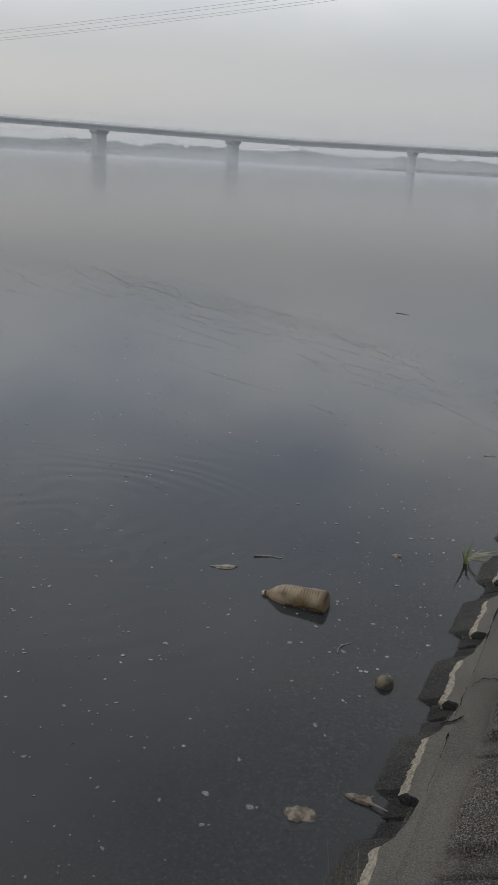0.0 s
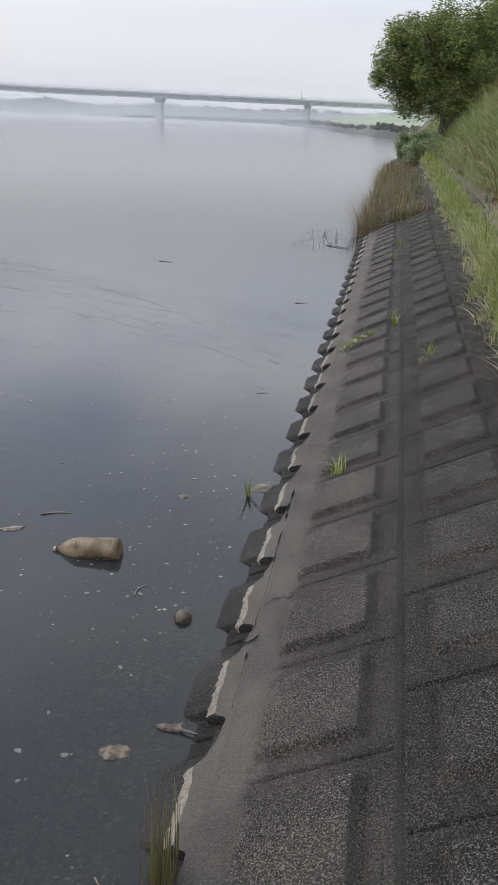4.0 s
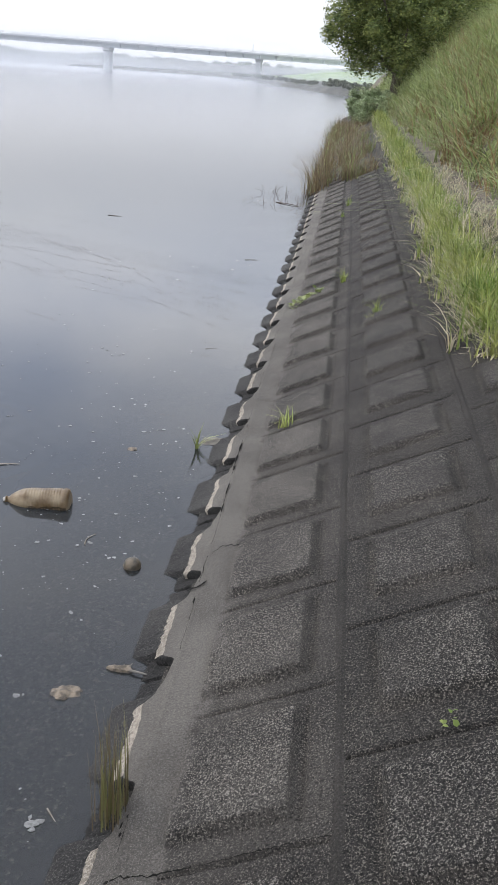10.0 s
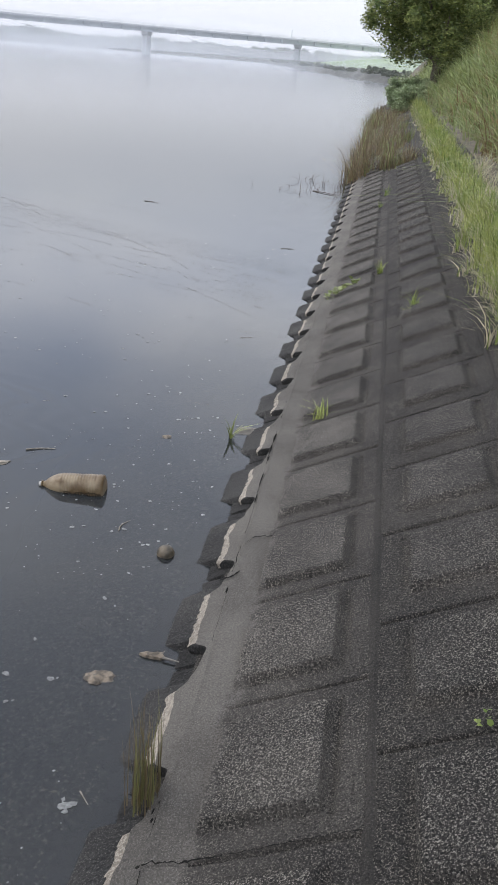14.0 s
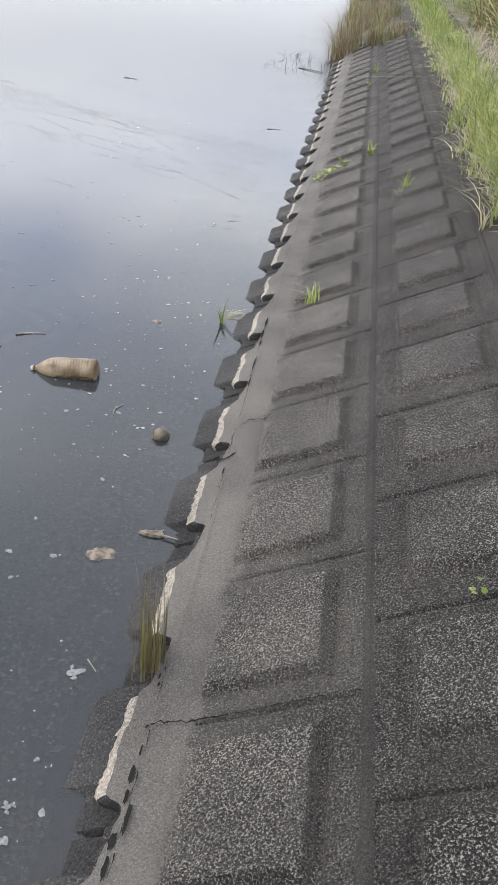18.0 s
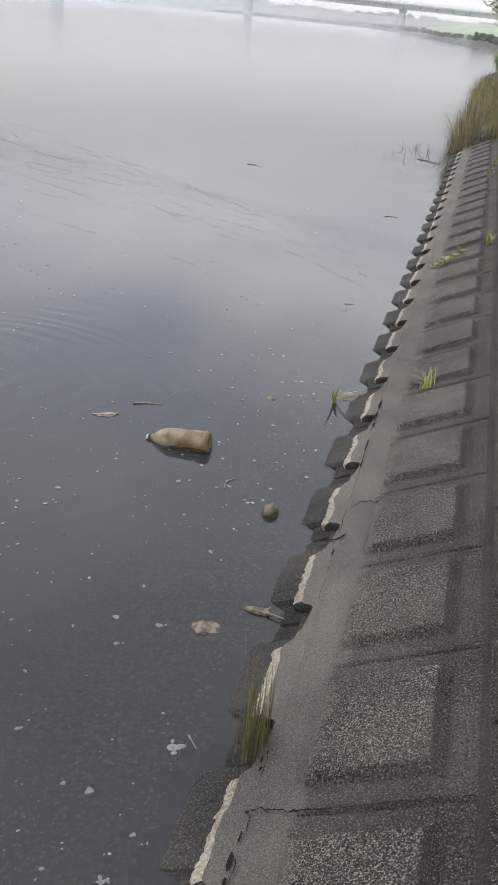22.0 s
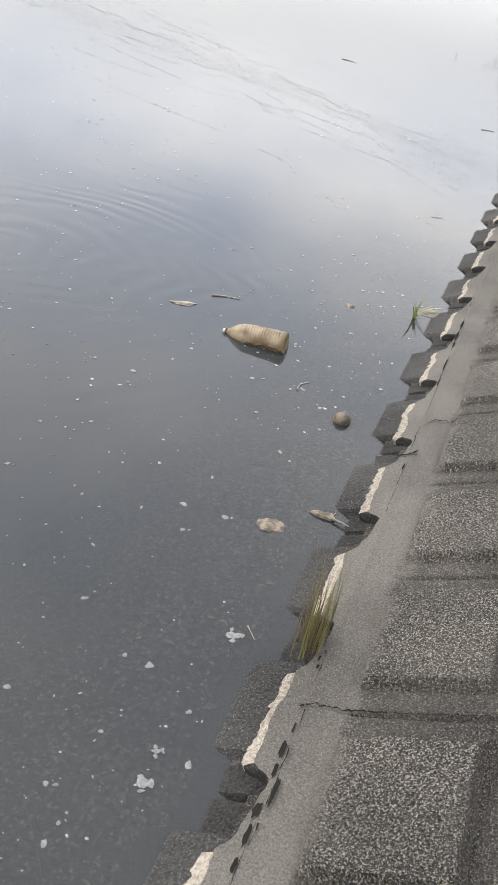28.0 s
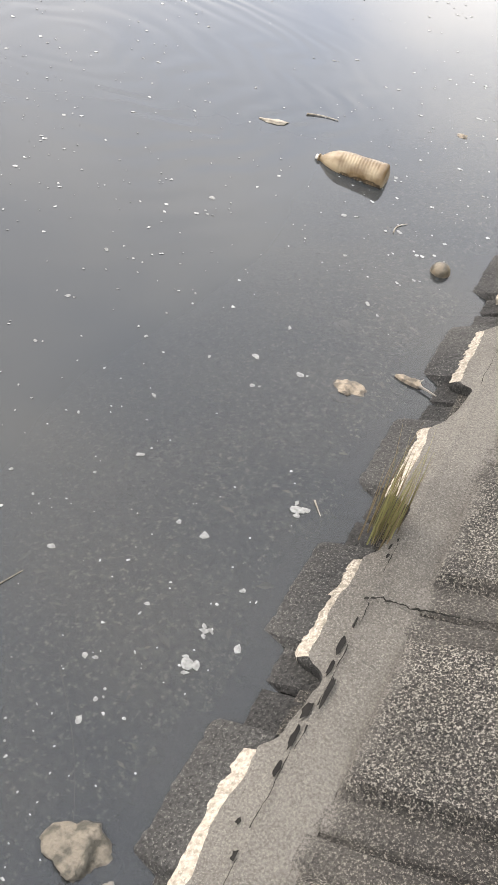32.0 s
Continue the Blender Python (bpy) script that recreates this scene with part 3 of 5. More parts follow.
# poured strip along the foot with a ragged edge
bm = bmesh.new()
prev = None
y = -6.4
while y < 15.6:
    k = (y - ROW0 + 0.27) / PITCH % 1.0
    tooth = 0.14 < k < 0.70
    q = ((k - 0.70) % 1.0) / 0.44
    bay = 0.0 if tooth else min(q / 0.72, 1.0) ** 0.8 * (1 - ease(0.78, 1.0, q))
    m = 0.0 if tooth else min(1.0, q * 7, (1 - q) * 8)
    e = 0.062 + 0.012 * noise.noise((y * 5, 0, 0)) + 0.006 * noise.noise((y * 22, 3, 0)) + 0.003 * noise.noise((y * 70, 5, 0))
    w = 0.034 + 0.012 * noise.noise((y * 9, 7, 0)) + 0.005 * noise.noise((y * 45, 7, 4))
    deep = 0.114 + 0.036 * bay + 0.007 * noise.noise((y * 18, 2, 8)) + 0.003 * noise.noise((y * 60, 2, 8))
    rag = 0.003 * noise.noise((y * 50, 0, 2))
    way = 0.005 * noise.noise((y * 3, 0, 12)) + 0.003 * noise.noise((y * 25, 0, 13))
    e0 = e + (deep - 0.010 - e) * m
    w0 = w + (0.010 - w) * m
    edge = [(e0 - 0.004, -0.05), (e0 - 0.001, 0.0130 - 0.026 * m + rag), (e0 + w0 * 0.5, 0.0185 + rag - 0.004 * m), (e0 + w0, 0.0220)]
    pts = [on_bank(u, y, z) for u, z in edge] + [on_bank(0.158 + way, y, 0.0225), on_bank(0.170 + way, y, 0.0245 + 0.003 * noise.noise((y * 17, 1, 6))), on_bank(0.181 + way, y, 0.0190), on_bank(0.230 + 2 * way, y, 0.006), on_bank(0.268 + 2 * way, y, -0.006)]
    cur = [bm.verts.new(p) for p in pts]
    if prev:
        for i in range(len(cur) - 1):
            f = bm.faces.new((prev[i], prev[i + 1], cur[i + 1], cur[i]))
            f.material_index = (1 if tooth else 2) if i < 3 else 0
    prev = cur
    y += 0.008
strip = part("foot_strip", bm, M_STRIP, revetment, "pale poured concrete strip with a broken edge")
strip.data.materials.append(M_BROKEN)
strip.data.materials.append(M_WET)

# ---- berm and levee ----
bm = bmesh.new()
PROFILE = [(0.98, 0.68), (1.25, 0.80), (1.62, 0.84), (2.0, 1.35), (2.7, 2.25), (3.7, 3.2), (5.2, 4.1), (7.0, 4.6), (14.0, 4.7), (40, 4.4), (300, 4.0)]
YL = [-200, -40, -10] + [k * 1.0 for k in range(-6, 48)] + [52, 60, 80, 110]
grid = [[bm.verts.new((x, y, z + 0.05 * noise.noise((x * 1.5, y * 1.5, 2)))) for x, z in PROFILE] for y in YL]
for j in range(len(YL) - 1):
    for i in range(len(PROFILE) - 1):
        bm.faces.new((grid[j][i], grid[j][i + 1], grid[j + 1][i + 1], grid[j + 1][i]))
levee = part("levee", bm, M_SOIL, smooth=True)
tagged(levee, "earth levee with a bare berm behind the revetment", "levee", kind="structure")


def blades(name, places, mat, seed, parent=None, segs=3):
    """Many curved blades: places give (point, height, width, lean)."""
    r = random.Random(seed)
    verts, faces = [], []
    for p, h, w, lean in places:
        a = r.uniform(0, 2 * math.pi)
        d = Vector((math.cos(a), math.sin(a), 0))
        s = Vector((-d.y, d.x, 0))
        n0 = len(verts)
        for k in range(segs + 1):
            q = k / segs
            c = Vector(p) + d * (lean * h * q * q) + Vector((0, 0, h * q * (1 - 0.42 * lean * q)))
            ww = w * (1 - q) ** 0.7 * 0.5
            if k < segs:
                verts += [c - s * ww, c + s * ww]
            else:
                verts.append(c)
        for k in range(segs - 1):
            a0 = n0 + 2 * k
            faces.append((a0, a0 + 1, a0 + 3, a0 + 2))
        a0 = n0 + 2 * (segs - 1)
        faces.append((a0, a0 + 1, a0 + 2))
    return raw(name, verts, faces, mat, parent)


def levee_z(x):
    for (x0, z0), (x1, z1) in zip(PROFILE, PROFILE[1:]):
        if x0 <= x <= x1:
            return z0 + (z1 - z0) * (x - x0) / (x1 - x0)
    return 4.0


rng = random.Random(11)
pl, dry = [], []
for _ in range(1500):
    cy = 5 + 37 * rng.random() ** 1.25
    cx = 1.5 + 4.5 * rng.random() ** 1.3
    patch = noise.noise((cx * 0.8, cy * 0.35, 4))
    tall = rng.uniform(0.55, 1.25) * (1.0 + 0.35 * patch)
    dead = patch < -0.08 and rng.random() < 0.5 or rng.random() < 0.07
    for _ in range(19):
        x, y = cx + rng.gauss(0, 0.10), cy + rng.gauss(0, 0.16)
        one = ((x, y, levee_z(max(x, 1.0)) - 0.03), tall * rng.uniform(0.6, 1.1), rng.uniform(0.009, 0.022) * (1 + y / 26), rng.uniform(0.4, 1.9))
        (dry if dead and rng.random() < 0.8 else pl).append(one)
for _ in range(420):
    cx, cy = 0.7 + 5.0 * rng.random(), 41 + 32 * rng.random()
    for _ in range(8):
        x, y = cx + rng.gauss(0, 0.2), cy + rng.gauss(0, 0.3)
        pl.append(((x, y, levee_z(max(x, 1.0)) - 0.03), rng.uniform(0.6, 1.3), rng.uniform(0.03, 0.06), rng.uniform(0.4, 1.6)))
tagged(blades("hill_grass", pl, M_GRASS_HILL, 1, segs=4), "tall green grass covering the levee slope", "grass", kind="stuff")
tagged(blades("dry_grass", dry, M_GRASS_DRY, 8), "brown dead grass among the green on the levee", "grass", kind="stuff")
pl, dry = [], []
for _ in range(1050):
    cy = 4.2 + 30 * rng.random() ** 1.25
    cx = rng.gauss(0.85, 0.07) + 0.003 * cy + 0.06 * noise.noise((0, cy * 0.9, 9))
    tall = rng.uniform(0.18, 0.46) * (1 + 0.3 * noise.noise((cx * 3, cy * 1.2, 1)))
    edge = cx < 0.80 + 0.003 * cy or noise.noise((cx * 2, cy * 1.3, 33)) < -0.25
    for _ in range(16):
        x, y = cx + rng.gauss(0, 0.028), cy + rng.gauss(0, 0.045)
        old = rng.random() < (0.52 if edge else 0.18)
        one = ((x, y, on_bank((x - FOOT) / CB, y).z - 0.01), tall * rng.uniform(0.5, 1.1) * (0.7 if old else 1.0), rng.uniform(0.004, 0.010) * (1 + y / 16), rng.uniform(0.7, 1.5) if old else rng.uniform(0.2, 1.3))
        (dry if old else pl).append(one)
tagged(blades("grass_strip", pl, M_GRASS_FRESH, 2), "fresh green grass strip along the top of the revetment", "grass", kind="stuff")
for _ in range(60):
    cy, cx = 5.2 + 7 * rng.random() ** 1.6, rng.gauss(1.16, 0.08)
    for _ in range(16):
        x, y = cx + rng.gauss(0, 0.05), cy + rng.gauss(0, 0.07)
        dry.append(((x, y, levee_z(max(x, 1.0))), rng.uniform(0.12, 0.42), rng.uniform(0.005, 0.010), rng.uniform(0.5, 1.9)))
tagged(blades("straw", dry, M_STRAW, 9), "pale dead grass straw beside the berm", "grass", kind="stuff")
pl, green = [], []
for k in range(95):
    cy = 15.5 + 20 * rng.random() ** 1.9
    cu = rng.uniform(0.0, 1.15)
    if 17.3 < cy < 19.0 and cu > 0.25:
        continue
    tall = (0.95 if cu < 0.35 else 0.75 if cu < 0.75 else 0.45) * rng.uniform(0.65, 1.1)
    for _ in range(46):
        u, y = cu + rng.gauss(0, 0.07), max(cy + rng.gauss(0, 0.16), 15.3)
        one = (on_bank(u - 0.04, y - 0.25 * u, -0.01), tall * rng.uniform(0.35, 1.05), rng.uniform(0.004, 0.008) * (1 + y / 25), rng.uniform(0.1, 1.5))
        (green if rng.random() < (0.5 if k % 7 == 0 else 0.15) else pl).append(one)
for k in range(260):
    u, y = rng.gauss(-0.06, 0.06), 15.4 + rng.random() ** 1.5 * 8
    pl.append((on_bank(max(u, -0.16), y, -0.01), rng.uniform(0.45, 1.1), rng.uniform(0.004, 0.007) * (1 + y / 25), rng.uniform(0.5, 1.7)))
tagged(blades("reed_clump", pl, M_REED, 3), "brown reeds growing across the revetment", "reeds", kind="stuff")
tagged(blades("reed_shoots", green, M_GRASS_HILL, 13), "green shoots among the brown reeds", "reeds", kind="stuff")

# ---- tree ----
tree = empty("tree", 1.6, 38, 1.0)
tagged(tree, "broad leafy green tree on the river bank", "tree")


def limb(bm, a, b, r0, r1, sides=7):
    a, b = Vector(a), Vector(b)
    q = (b - a).to_track_quat("Z", "Y").to_matrix()
    rings = []
    for p, r in ((a, r0), (b, r1)):
        rings.append([bm.verts.new(p + q @ Vector((r * math.cos(2 * math.pi * i / sides), r * math.sin(2 * math.pi * i / sides), 0))) for i in range(sides)])
    for i in range(sides):
        bm.faces.new((rings[0][i], rings[0][(i + 1) % sides], rings[1][(i + 1) % sides], rings[1][i]))


bm = bmesh.new()
limb(bm, (0, 0, -0.3), (0.1, 0, 1.6), 0.22, 0.16)
for k in range(9):
    a = k * 2.4
    limb(bm, (0.1, 0, 1.0 + 0.1 * k), (2.0 * math.cos(a), 2.0 * math.sin(a), 2.2 + 0.25 * k), 0.09, 0.03)
part("trunk", bm, M_BARK, tree)


def crown(name, centre, radii, count, size, seed, parent, mat, lumps=26, small=0.22, large=0.40):
    r = random.Random(seed)
    balls = []
    for _ in range(lumps):
        d = Vector((r.gauss(0, 1), r.gauss(0, 1), r.gauss(0, 1))).normalized() * r.uniform(0.35, 0.86)
        balls.append((Vector(centre) + Vector((d.x * radii[0], d.y * radii[1], d.z * radii[2])), r.uniform(small, large) * min(radii)))
    verts, faces = [], []
    for i in range(count):
        c, rad = balls[i % lumps]
        d = Vector((r.gauss(0, 1), r.gauss(0, 1), r.gauss(0, 1))).normalized()
        p = c + d * rad * r.uniform(0.4, 1.10)
        s = size * r.uniform(0.6, 1.3)
        m = (d + Vector((r.uniform(-1, 1), r.uniform(-1, 1), r.uniform(-0.6, 1)))).to_track_quat("Z", "Y").to_matrix()
        n0 = len(verts)
        verts += [p + m @ Vector(v) * s for v in ((-0.5, 0, 0), (0, -0.32, 0.05), (0.55, 0, -0.05), (0, 0.32, 0.05))]
        faces.append((n0, n0 + 1, n0 + 2, n0 + 3))
    return raw(name, verts, faces, mat, parent)


crown("crown", (0.45, 0, 3.15), (3.9, 3.0, 2.65), 120000, 0.090, 5, tree, M_LEAF, 190, 0.14, 0.30)
tree2 = empty("tree", 6.4, 46, 4.0)
tagged(tree2, "dark green tree standing behind the levee crest", "tree")
bm = bmesh.new()
limb(bm, (0, 0, -0.3), (0, 0, 2.2), 0.2, 0.1)
part("trunk", bm, M_BARK, tree2)
crown("crown", (0, 0, 2.6), (2.6, 2.2, 1.7), 8000, 0.24, 15, tree2, M_LEAF, 30)
for k, (x, y, z, rx, rz, mat) in enumerate(((0.75, 33, 0.6, 0.7, 0.8, "willow"), (0.45, 36.5, 0.6, 0.7, 0.9, "willow"), (1.1, 37, 0.9, 0.8, 0.7, "willow"))):
    bush = empty("bush", x, y, z)
    tagged(bush, "grey-green willow bush at the water's edge", "bush", "bushes by the tree")
    bm = bmesh.new()
    for j in range(5):
        limb(bm, (0, 0, -0.2), (0.5 * rx * math.cos(j * 1.3), 0.4 * math.sin(j * 1.3), 0.7 * rz), 0.03, 0.01, 5)
    part("stems", bm, M_BARK, bush)
    crown("crown", (0, 0, 0.42 * rz), (rx * 1.1, 0.9, 0.70 * rz), 8000, 0.07, 20 + k, bush, M_WILLOW, 46)

# ---- bridge ----
bridge = empty("bridge", -202.5, 246, 0)
bridge.rotation_euler = (0, 0, radians(26.55))
tagged(bridge, "long grey road bridge on concrete piers in mist", "bridge")
LOW, TOP = 6.9, 8.6


def crest(x):
    """The road climbs a little towards the middle of the river."""
    return max(0.0, 95 - x) * 0.021


def bpart(name, x0, y0, z0, x1, y1, z1, mat, parent=None):
    bm = bmesh.new()
    cuts = [x0] + ([95] if x0 < 95 < x1 else []) + [x1]
    rings = [[bm.verts.new((x, y, z + crest(x))) for y, z in ((y0, z0), (y1, z0), (y1, z1), (y0, z1))] for x in cuts]
    for a, b in zip(rings, rings[1:]):
        for i in range(4):
            bm.faces.new((a[i], a[(i + 1) % 4], b[(i + 1) % 4], b[i]))
    bm.faces.new(rings[0][::-1])
    bm.faces.new(rings[-1])
    bmesh.ops.recalc_face_normals(bm, faces=bm.faces)
    return part(name, bm, mat, parent or bridge)


for y in (-3.2, 0.0, 3.2):
    bpart("girder", -120, y - 0.25, LOW, 250, y + 0.25, TOP - 0.45, M_STEEL)
bpart("deck", -120, -4.6, TOP - 0.446, 330, 4.6, TOP - 0.15, M_BRIDGE)
bpart("kerb", -120, -4.9, TOP - 0.5, 330, -4.604, TOP + 0.1, M_BRIDGE)
for z in (TOP + 0.35, TOP + 0.62):
    bpart("rail", -120, -4.8, z, 330, -4.72, z + 0.08, M_BRIDGE)
POST = bmesh.new()
box(POST, -0.08, -4.82, TOP + 0.1, 0.08, -4.70, TOP + 0.70)
POST = mesh_of("rail_post", POST, M_BRIDGE)
RIB = bmesh.new()
box(RIB, -0.08, -4.55, LOW + 0.1, 0.08, -3.46, TOP - 0.45)
RIB = mesh_of("bracket", RIB, M_STEEL)
for k in range(-10, 44):
    ob = part("rail_post", POST, None, bridge)
    ob.location = (k * 6.0, 0, crest(k * 6.0))
    ob = part("bracket", RIB, None, bridge)
    ob.location = (k * 6.0 + 2, 0, crest(k * 6.0 + 2))
for x, half, depth in ((-30, 1.0, 2.9), (32.2, 1.0, 2.9), (76.4, 0.9, 2.9), (136.8, 0.8, 2.6), (189.4, 0.8, 2.0)):
    bm = bmesh.new()
    box(bm, -half, -depth, -6, half, depth, LOW - 1.3)
    v0 = [bm.verts.new(p) for p in ((-half, -depth, LOW - 1.296), (half, -depth, LOW - 1.296), (half, depth, LOW - 1.296), (-half, depth, LOW - 1.296))]
    v1 = [bm.verts.new(p) for p in ((-half * 1.4, -depth * 1.25, LOW - 0.8), (half * 1.4, -depth * 1.25, LOW - 0.8), (half * 1.4, depth * 1.25, LOW - 0.8), (-half * 1.4, depth * 1.25, LOW - 0.8))]
    v2 = [bm.verts.new(v.co + Vector((0, 0, 0.796))) for v in v1]
    for a, b in ((v0, v1), (v1, v2)):
        for i in range(4):
            bm.faces.new((a[i], a[(i + 1) % 4], b[(i + 1) % 4], b[i]))
    bm.faces.new(v2)
    pier = part("pier", bm, M_BRIDGE, bridge)
    pier.location = (x, 0, crest(x))
    pier.rotation_euler = (0, 0, -radians(26.55))
bpart("sign_post", 185, -4.7, TOP, 185.2, -4.5, TOP + 2.6, M_STEEL)

# ---- power lines ----
cables = empty("power_line", -190, 300, 46)
tagged(cables, "thin power cables sagging high above the river", "power line")
for k, (z0, z1) in enumerate(((43.8, 53.5), (43.0, 52.7), (41.2, 51.0), (40.5, 50.3))):
    cu = bpy.data.curves.new("cable", "CURVE")
    cu.dimensions, cu.bevel_depth, cu.bevel_resolution = "3D", 0.035, 1
    sp = cu.splines.new("POLY")
    sp.points.add(40)
    for i in range(41):
        q = i / 40
        x = -420 + 460 * q
        z = z0 + (z1 - z0) * (x + 245.7) / 113.7 - 22 * q * (1 - q) + 22 * 0.379 * 0.621
        sp.points[i].co = (x + 190, (k % 2) * 0.8, z - 46, 1)
    cu.materials.append(M_CABLE)
    ob = new("cable", cu)
    ob.parent = cables

# ---- far banks ----
bm = bmesh.new()
SHORE = [(6, 108), (0, 122), (-6, 150), (-16, 200), (-30, 290), (-60, 420), (-300, 560), (-1500, 640)]
rows = []
for x, y in SHORE:
    rows.append([bm.verts.new((x + dx, y + dy, z)) for dx, dy, z in ((0, 0, -0.5), (1.5, 2, 0.8), (8, 10, 1.5), (24, 50, 2.2), (44, 110, 6.4), (1600, 1500, 6.4))])
for k, (a, b) in enumerate(zip(rows, rows[1:])):
    for i in range(5):
        bm.faces.new((a[i], a[i + 1], b[i + 1], b[i])).material_index = 1 if i < 2 or k > 4 else 0
far_bank = part("far_bank", bm, M_MEADOW, smooth=True)
far_bank.data.materials.append(M_SCRUB)
tagged(far_bank, "green meadow on the far river bank", "river bank", kind="structure")


def along(q):
    t = q * (len(SHORE) - 1)
    i = min(int(t), len(SHORE) - 2)
    (x0, y0), (x1, y1) = SHORE[i], SHORE[i + 1]
    return Vector((x0 + (x1 - x0) * (t - i), y0 + (y1 - y0) * (t - i), 0))


rng = random.Random(21)
for k in range(70):
    q = rng.uniform(0.0, 0.70)
    p = along(q)
    s = rng.uniform(0.25, 0.75) * (1 + q)
    bush = empty("bush", p.x + rng.uniform(0.5, 3.5), p.y + rng.uniform(0.5, 4), 0.9)
    tagged(bush, "dark green bush on the far river bank", "bush", "bushes on the far bank")
    crown("crown", (0, 0, 0.5 * s), (2.6 * s, 1.6 * s, 0.75 * s), 460, 0.40 * s, 100 + k, bush, M_FARWOOD, 10)
verts, faces = [], []
for k in range(5200):
    q = rng.random()
    p = Vector((-1100 + 1500 * q, 640 + rng.uniform(-10, 40), 0))
    h = 6 + 5 * noise.noise((p.x * 0.012, 0, 3)) + 3 * noise.noise((p.x * 0.05, 2, 3))
    c = p + Vector((0, 0, max(h, 1.5) * rng.random() ** 0.7 + 2))
    r = rng.uniform(1.2, 3.2)
    n0 = len(verts)
    a = rng.uniform(0, 3)
    verts += [c + Vector((r * math.cos(a + j * 1.571), rng.uniform(-1, 1), r * math.sin(a + j * 1.571) * 0.7)) for j in range(4)]
    faces.append((n0, n0 + 1, n0 + 2, n0 + 3))
tagged(raw("far_woods", verts, faces, M_FARWOOD), "distant hazy line of trees beyond the river", "woods", kind="stuff")

# ---- mist ----
for y, dens, top, left, right in ((116, 0.09, 4.0, -600, 300), (150, 0.12, 6.0, -700, 400), (200, 0.26, 8.0, -800, 500), (236, 0.27, 24.0, -900, 600), (470, 0.42, 34.0, -1500, 900)):
    bm = bmesh.new()
    v = [bm.verts.new(p) for p in ((left, y, 0.02), (right, y, 0.02), (right, y, top), (left, y, top))]
    bm.faces.new(v)
    ob = part("mist", bm, mist_material("mist", dens, top))
    tagged(ob, "low white morning mist over the river", "mist", kind="stuff")
ROD_A, ROD_B = (-0.3373, 0.0265, 1.5739), (-0.5810, 0.2094, 1.4798)

# ---- things in the water ----
M_PET = material("dirty_plastic", (0.190, 0.146, 0.088), (0.085, 0.053, 0.022), 14.0, 0.42, 0.15, 60.0, spec=0.35, low=0.42, high=0.64)
M_UNDERSIDE = material("brown_underside", (0.035, 0.024, 0.013), (0.08, 0.055, 0.03), 60.0, 0.7, 0.2, 120.0)
M_CAP = material("white_plastic", (0.36, 0.345, 0.31), (0.24, 0.225, 0.19), 60.0, 0.4, 0.0)
M_FLOAT = material("weathered_float", (0.105, 0.082, 0.052), (0.042, 0.034, 0.021), 34.0, 0.5, 0.3, 120.0, low=0.42, high=0.58)
M_STONE = material("tan_stone", (0.19, 0.153, 0.110), (0.080, 0.066, 0.049), 38.0, 0.85, 1.0, 90.0, low=0.44, high=0.58)
M_PALE = material("pale_stone", (0.175, 0.158, 0.133), (0.095, 0.086, 0.07), 24.0, 0.8, 0.5, 100.0)
M_WOOD = material("drift_wood", (0.25, 0.22, 0.175), (0.14, 0.12, 0.09), 40.0, 0.85, 0.4, 150.0)
M_ROCK = material("mottled_rock", (0.10, 0.085, 0.064), (0.038, 0.034, 0.025), 38.0, 0.9, 1.0, 90.0, low=0.44, high=0.58)
M_FOAM = material("foam", (0.18, 0.18, 0.170), (0.095, 0.095, 0.088), 110.0, 0.8, 0.4, 200.0)
M_TWIG = material("dark_twig", (0.07, 0.06, 0.045), (0.12, 0.10, 0.07), 30.0, 0.8, 0.2)
M_SPECK = material("pale_speck", (0.30, 0.30, 0.285), (0.15, 0.15, 0.14), 90.0, 0.8, 0.0)
# Near-black: the shade inside pits and cracks, put into the colour.
M_HOLLOW_DARK = material("hollow_dark", (0.009, 0.0085, 0.008), (0.015, 0.014, 0.0125), 30.0, 0.95, 0.2, 120.0, spec=0.05)


def lathe(profile, sides=28, close=True):
    """A turned body about x: profile of (x, radius)."""
    bm = bmesh.new()
    rings = [[bm.verts.new((x, r * math.cos(2 * math.pi * i / sides), r * math.sin(2 * math.pi * i / sides))) for i in range(sides)] for x, r in profile]
    for a, b in zip(rings, rings[1:]):
        for i in range(sides):
            bm.faces.new((a[i], b[i], b[(i + 1) % sides], a[(i + 1) % sides]))
    if close:
        bm.faces.new(rings[0])
        bm.faces.new(rings[-1][::-1])
    return bm


def lump(size, seed, squash=0.5, rough=0.25, sub=3):
    bm = bmesh.new()
    bmesh.ops.create_icosphere(bm, subdivisions=sub, radius=1.0)
    for v in bm.verts:
        k = 1 + rough * noise.noise(v.co * 1.3 + Vector((seed, 0, 0))) + 0.35 * rough * noise.noise(v.co * 4 + Vector((0, seed, 0)))
        v.co = Vector((v.co.x * size[0] * k, v.co.y * size[1] * k, v.co.z * size[2] * k))
    return bm


# the bottle: neck at the far end from the bank, half sunk
bottle = empty("plastic_bottle", -1.168, 3.385, 0.014)
bottle.scale = (0.95, 1.08, 1.08)
bottle.rotation_euler = (radians(8), radians(-4), radians(3))
tagged(bottle, "dirty yellowed plastic bottle floating half sunk", "bottle")
prof = [(0.150, 0.010), (0.153, 0.036), (0.146, 0.049), (0.132, 0.051)]
for k in range(13):
    x = 0.124 - k * 0.0132
    prof += [(x, 0.0515), (x - 0.004, 0.0497), (x - 0.008, 0.0497), (x - 0.0115, 0.0515)]
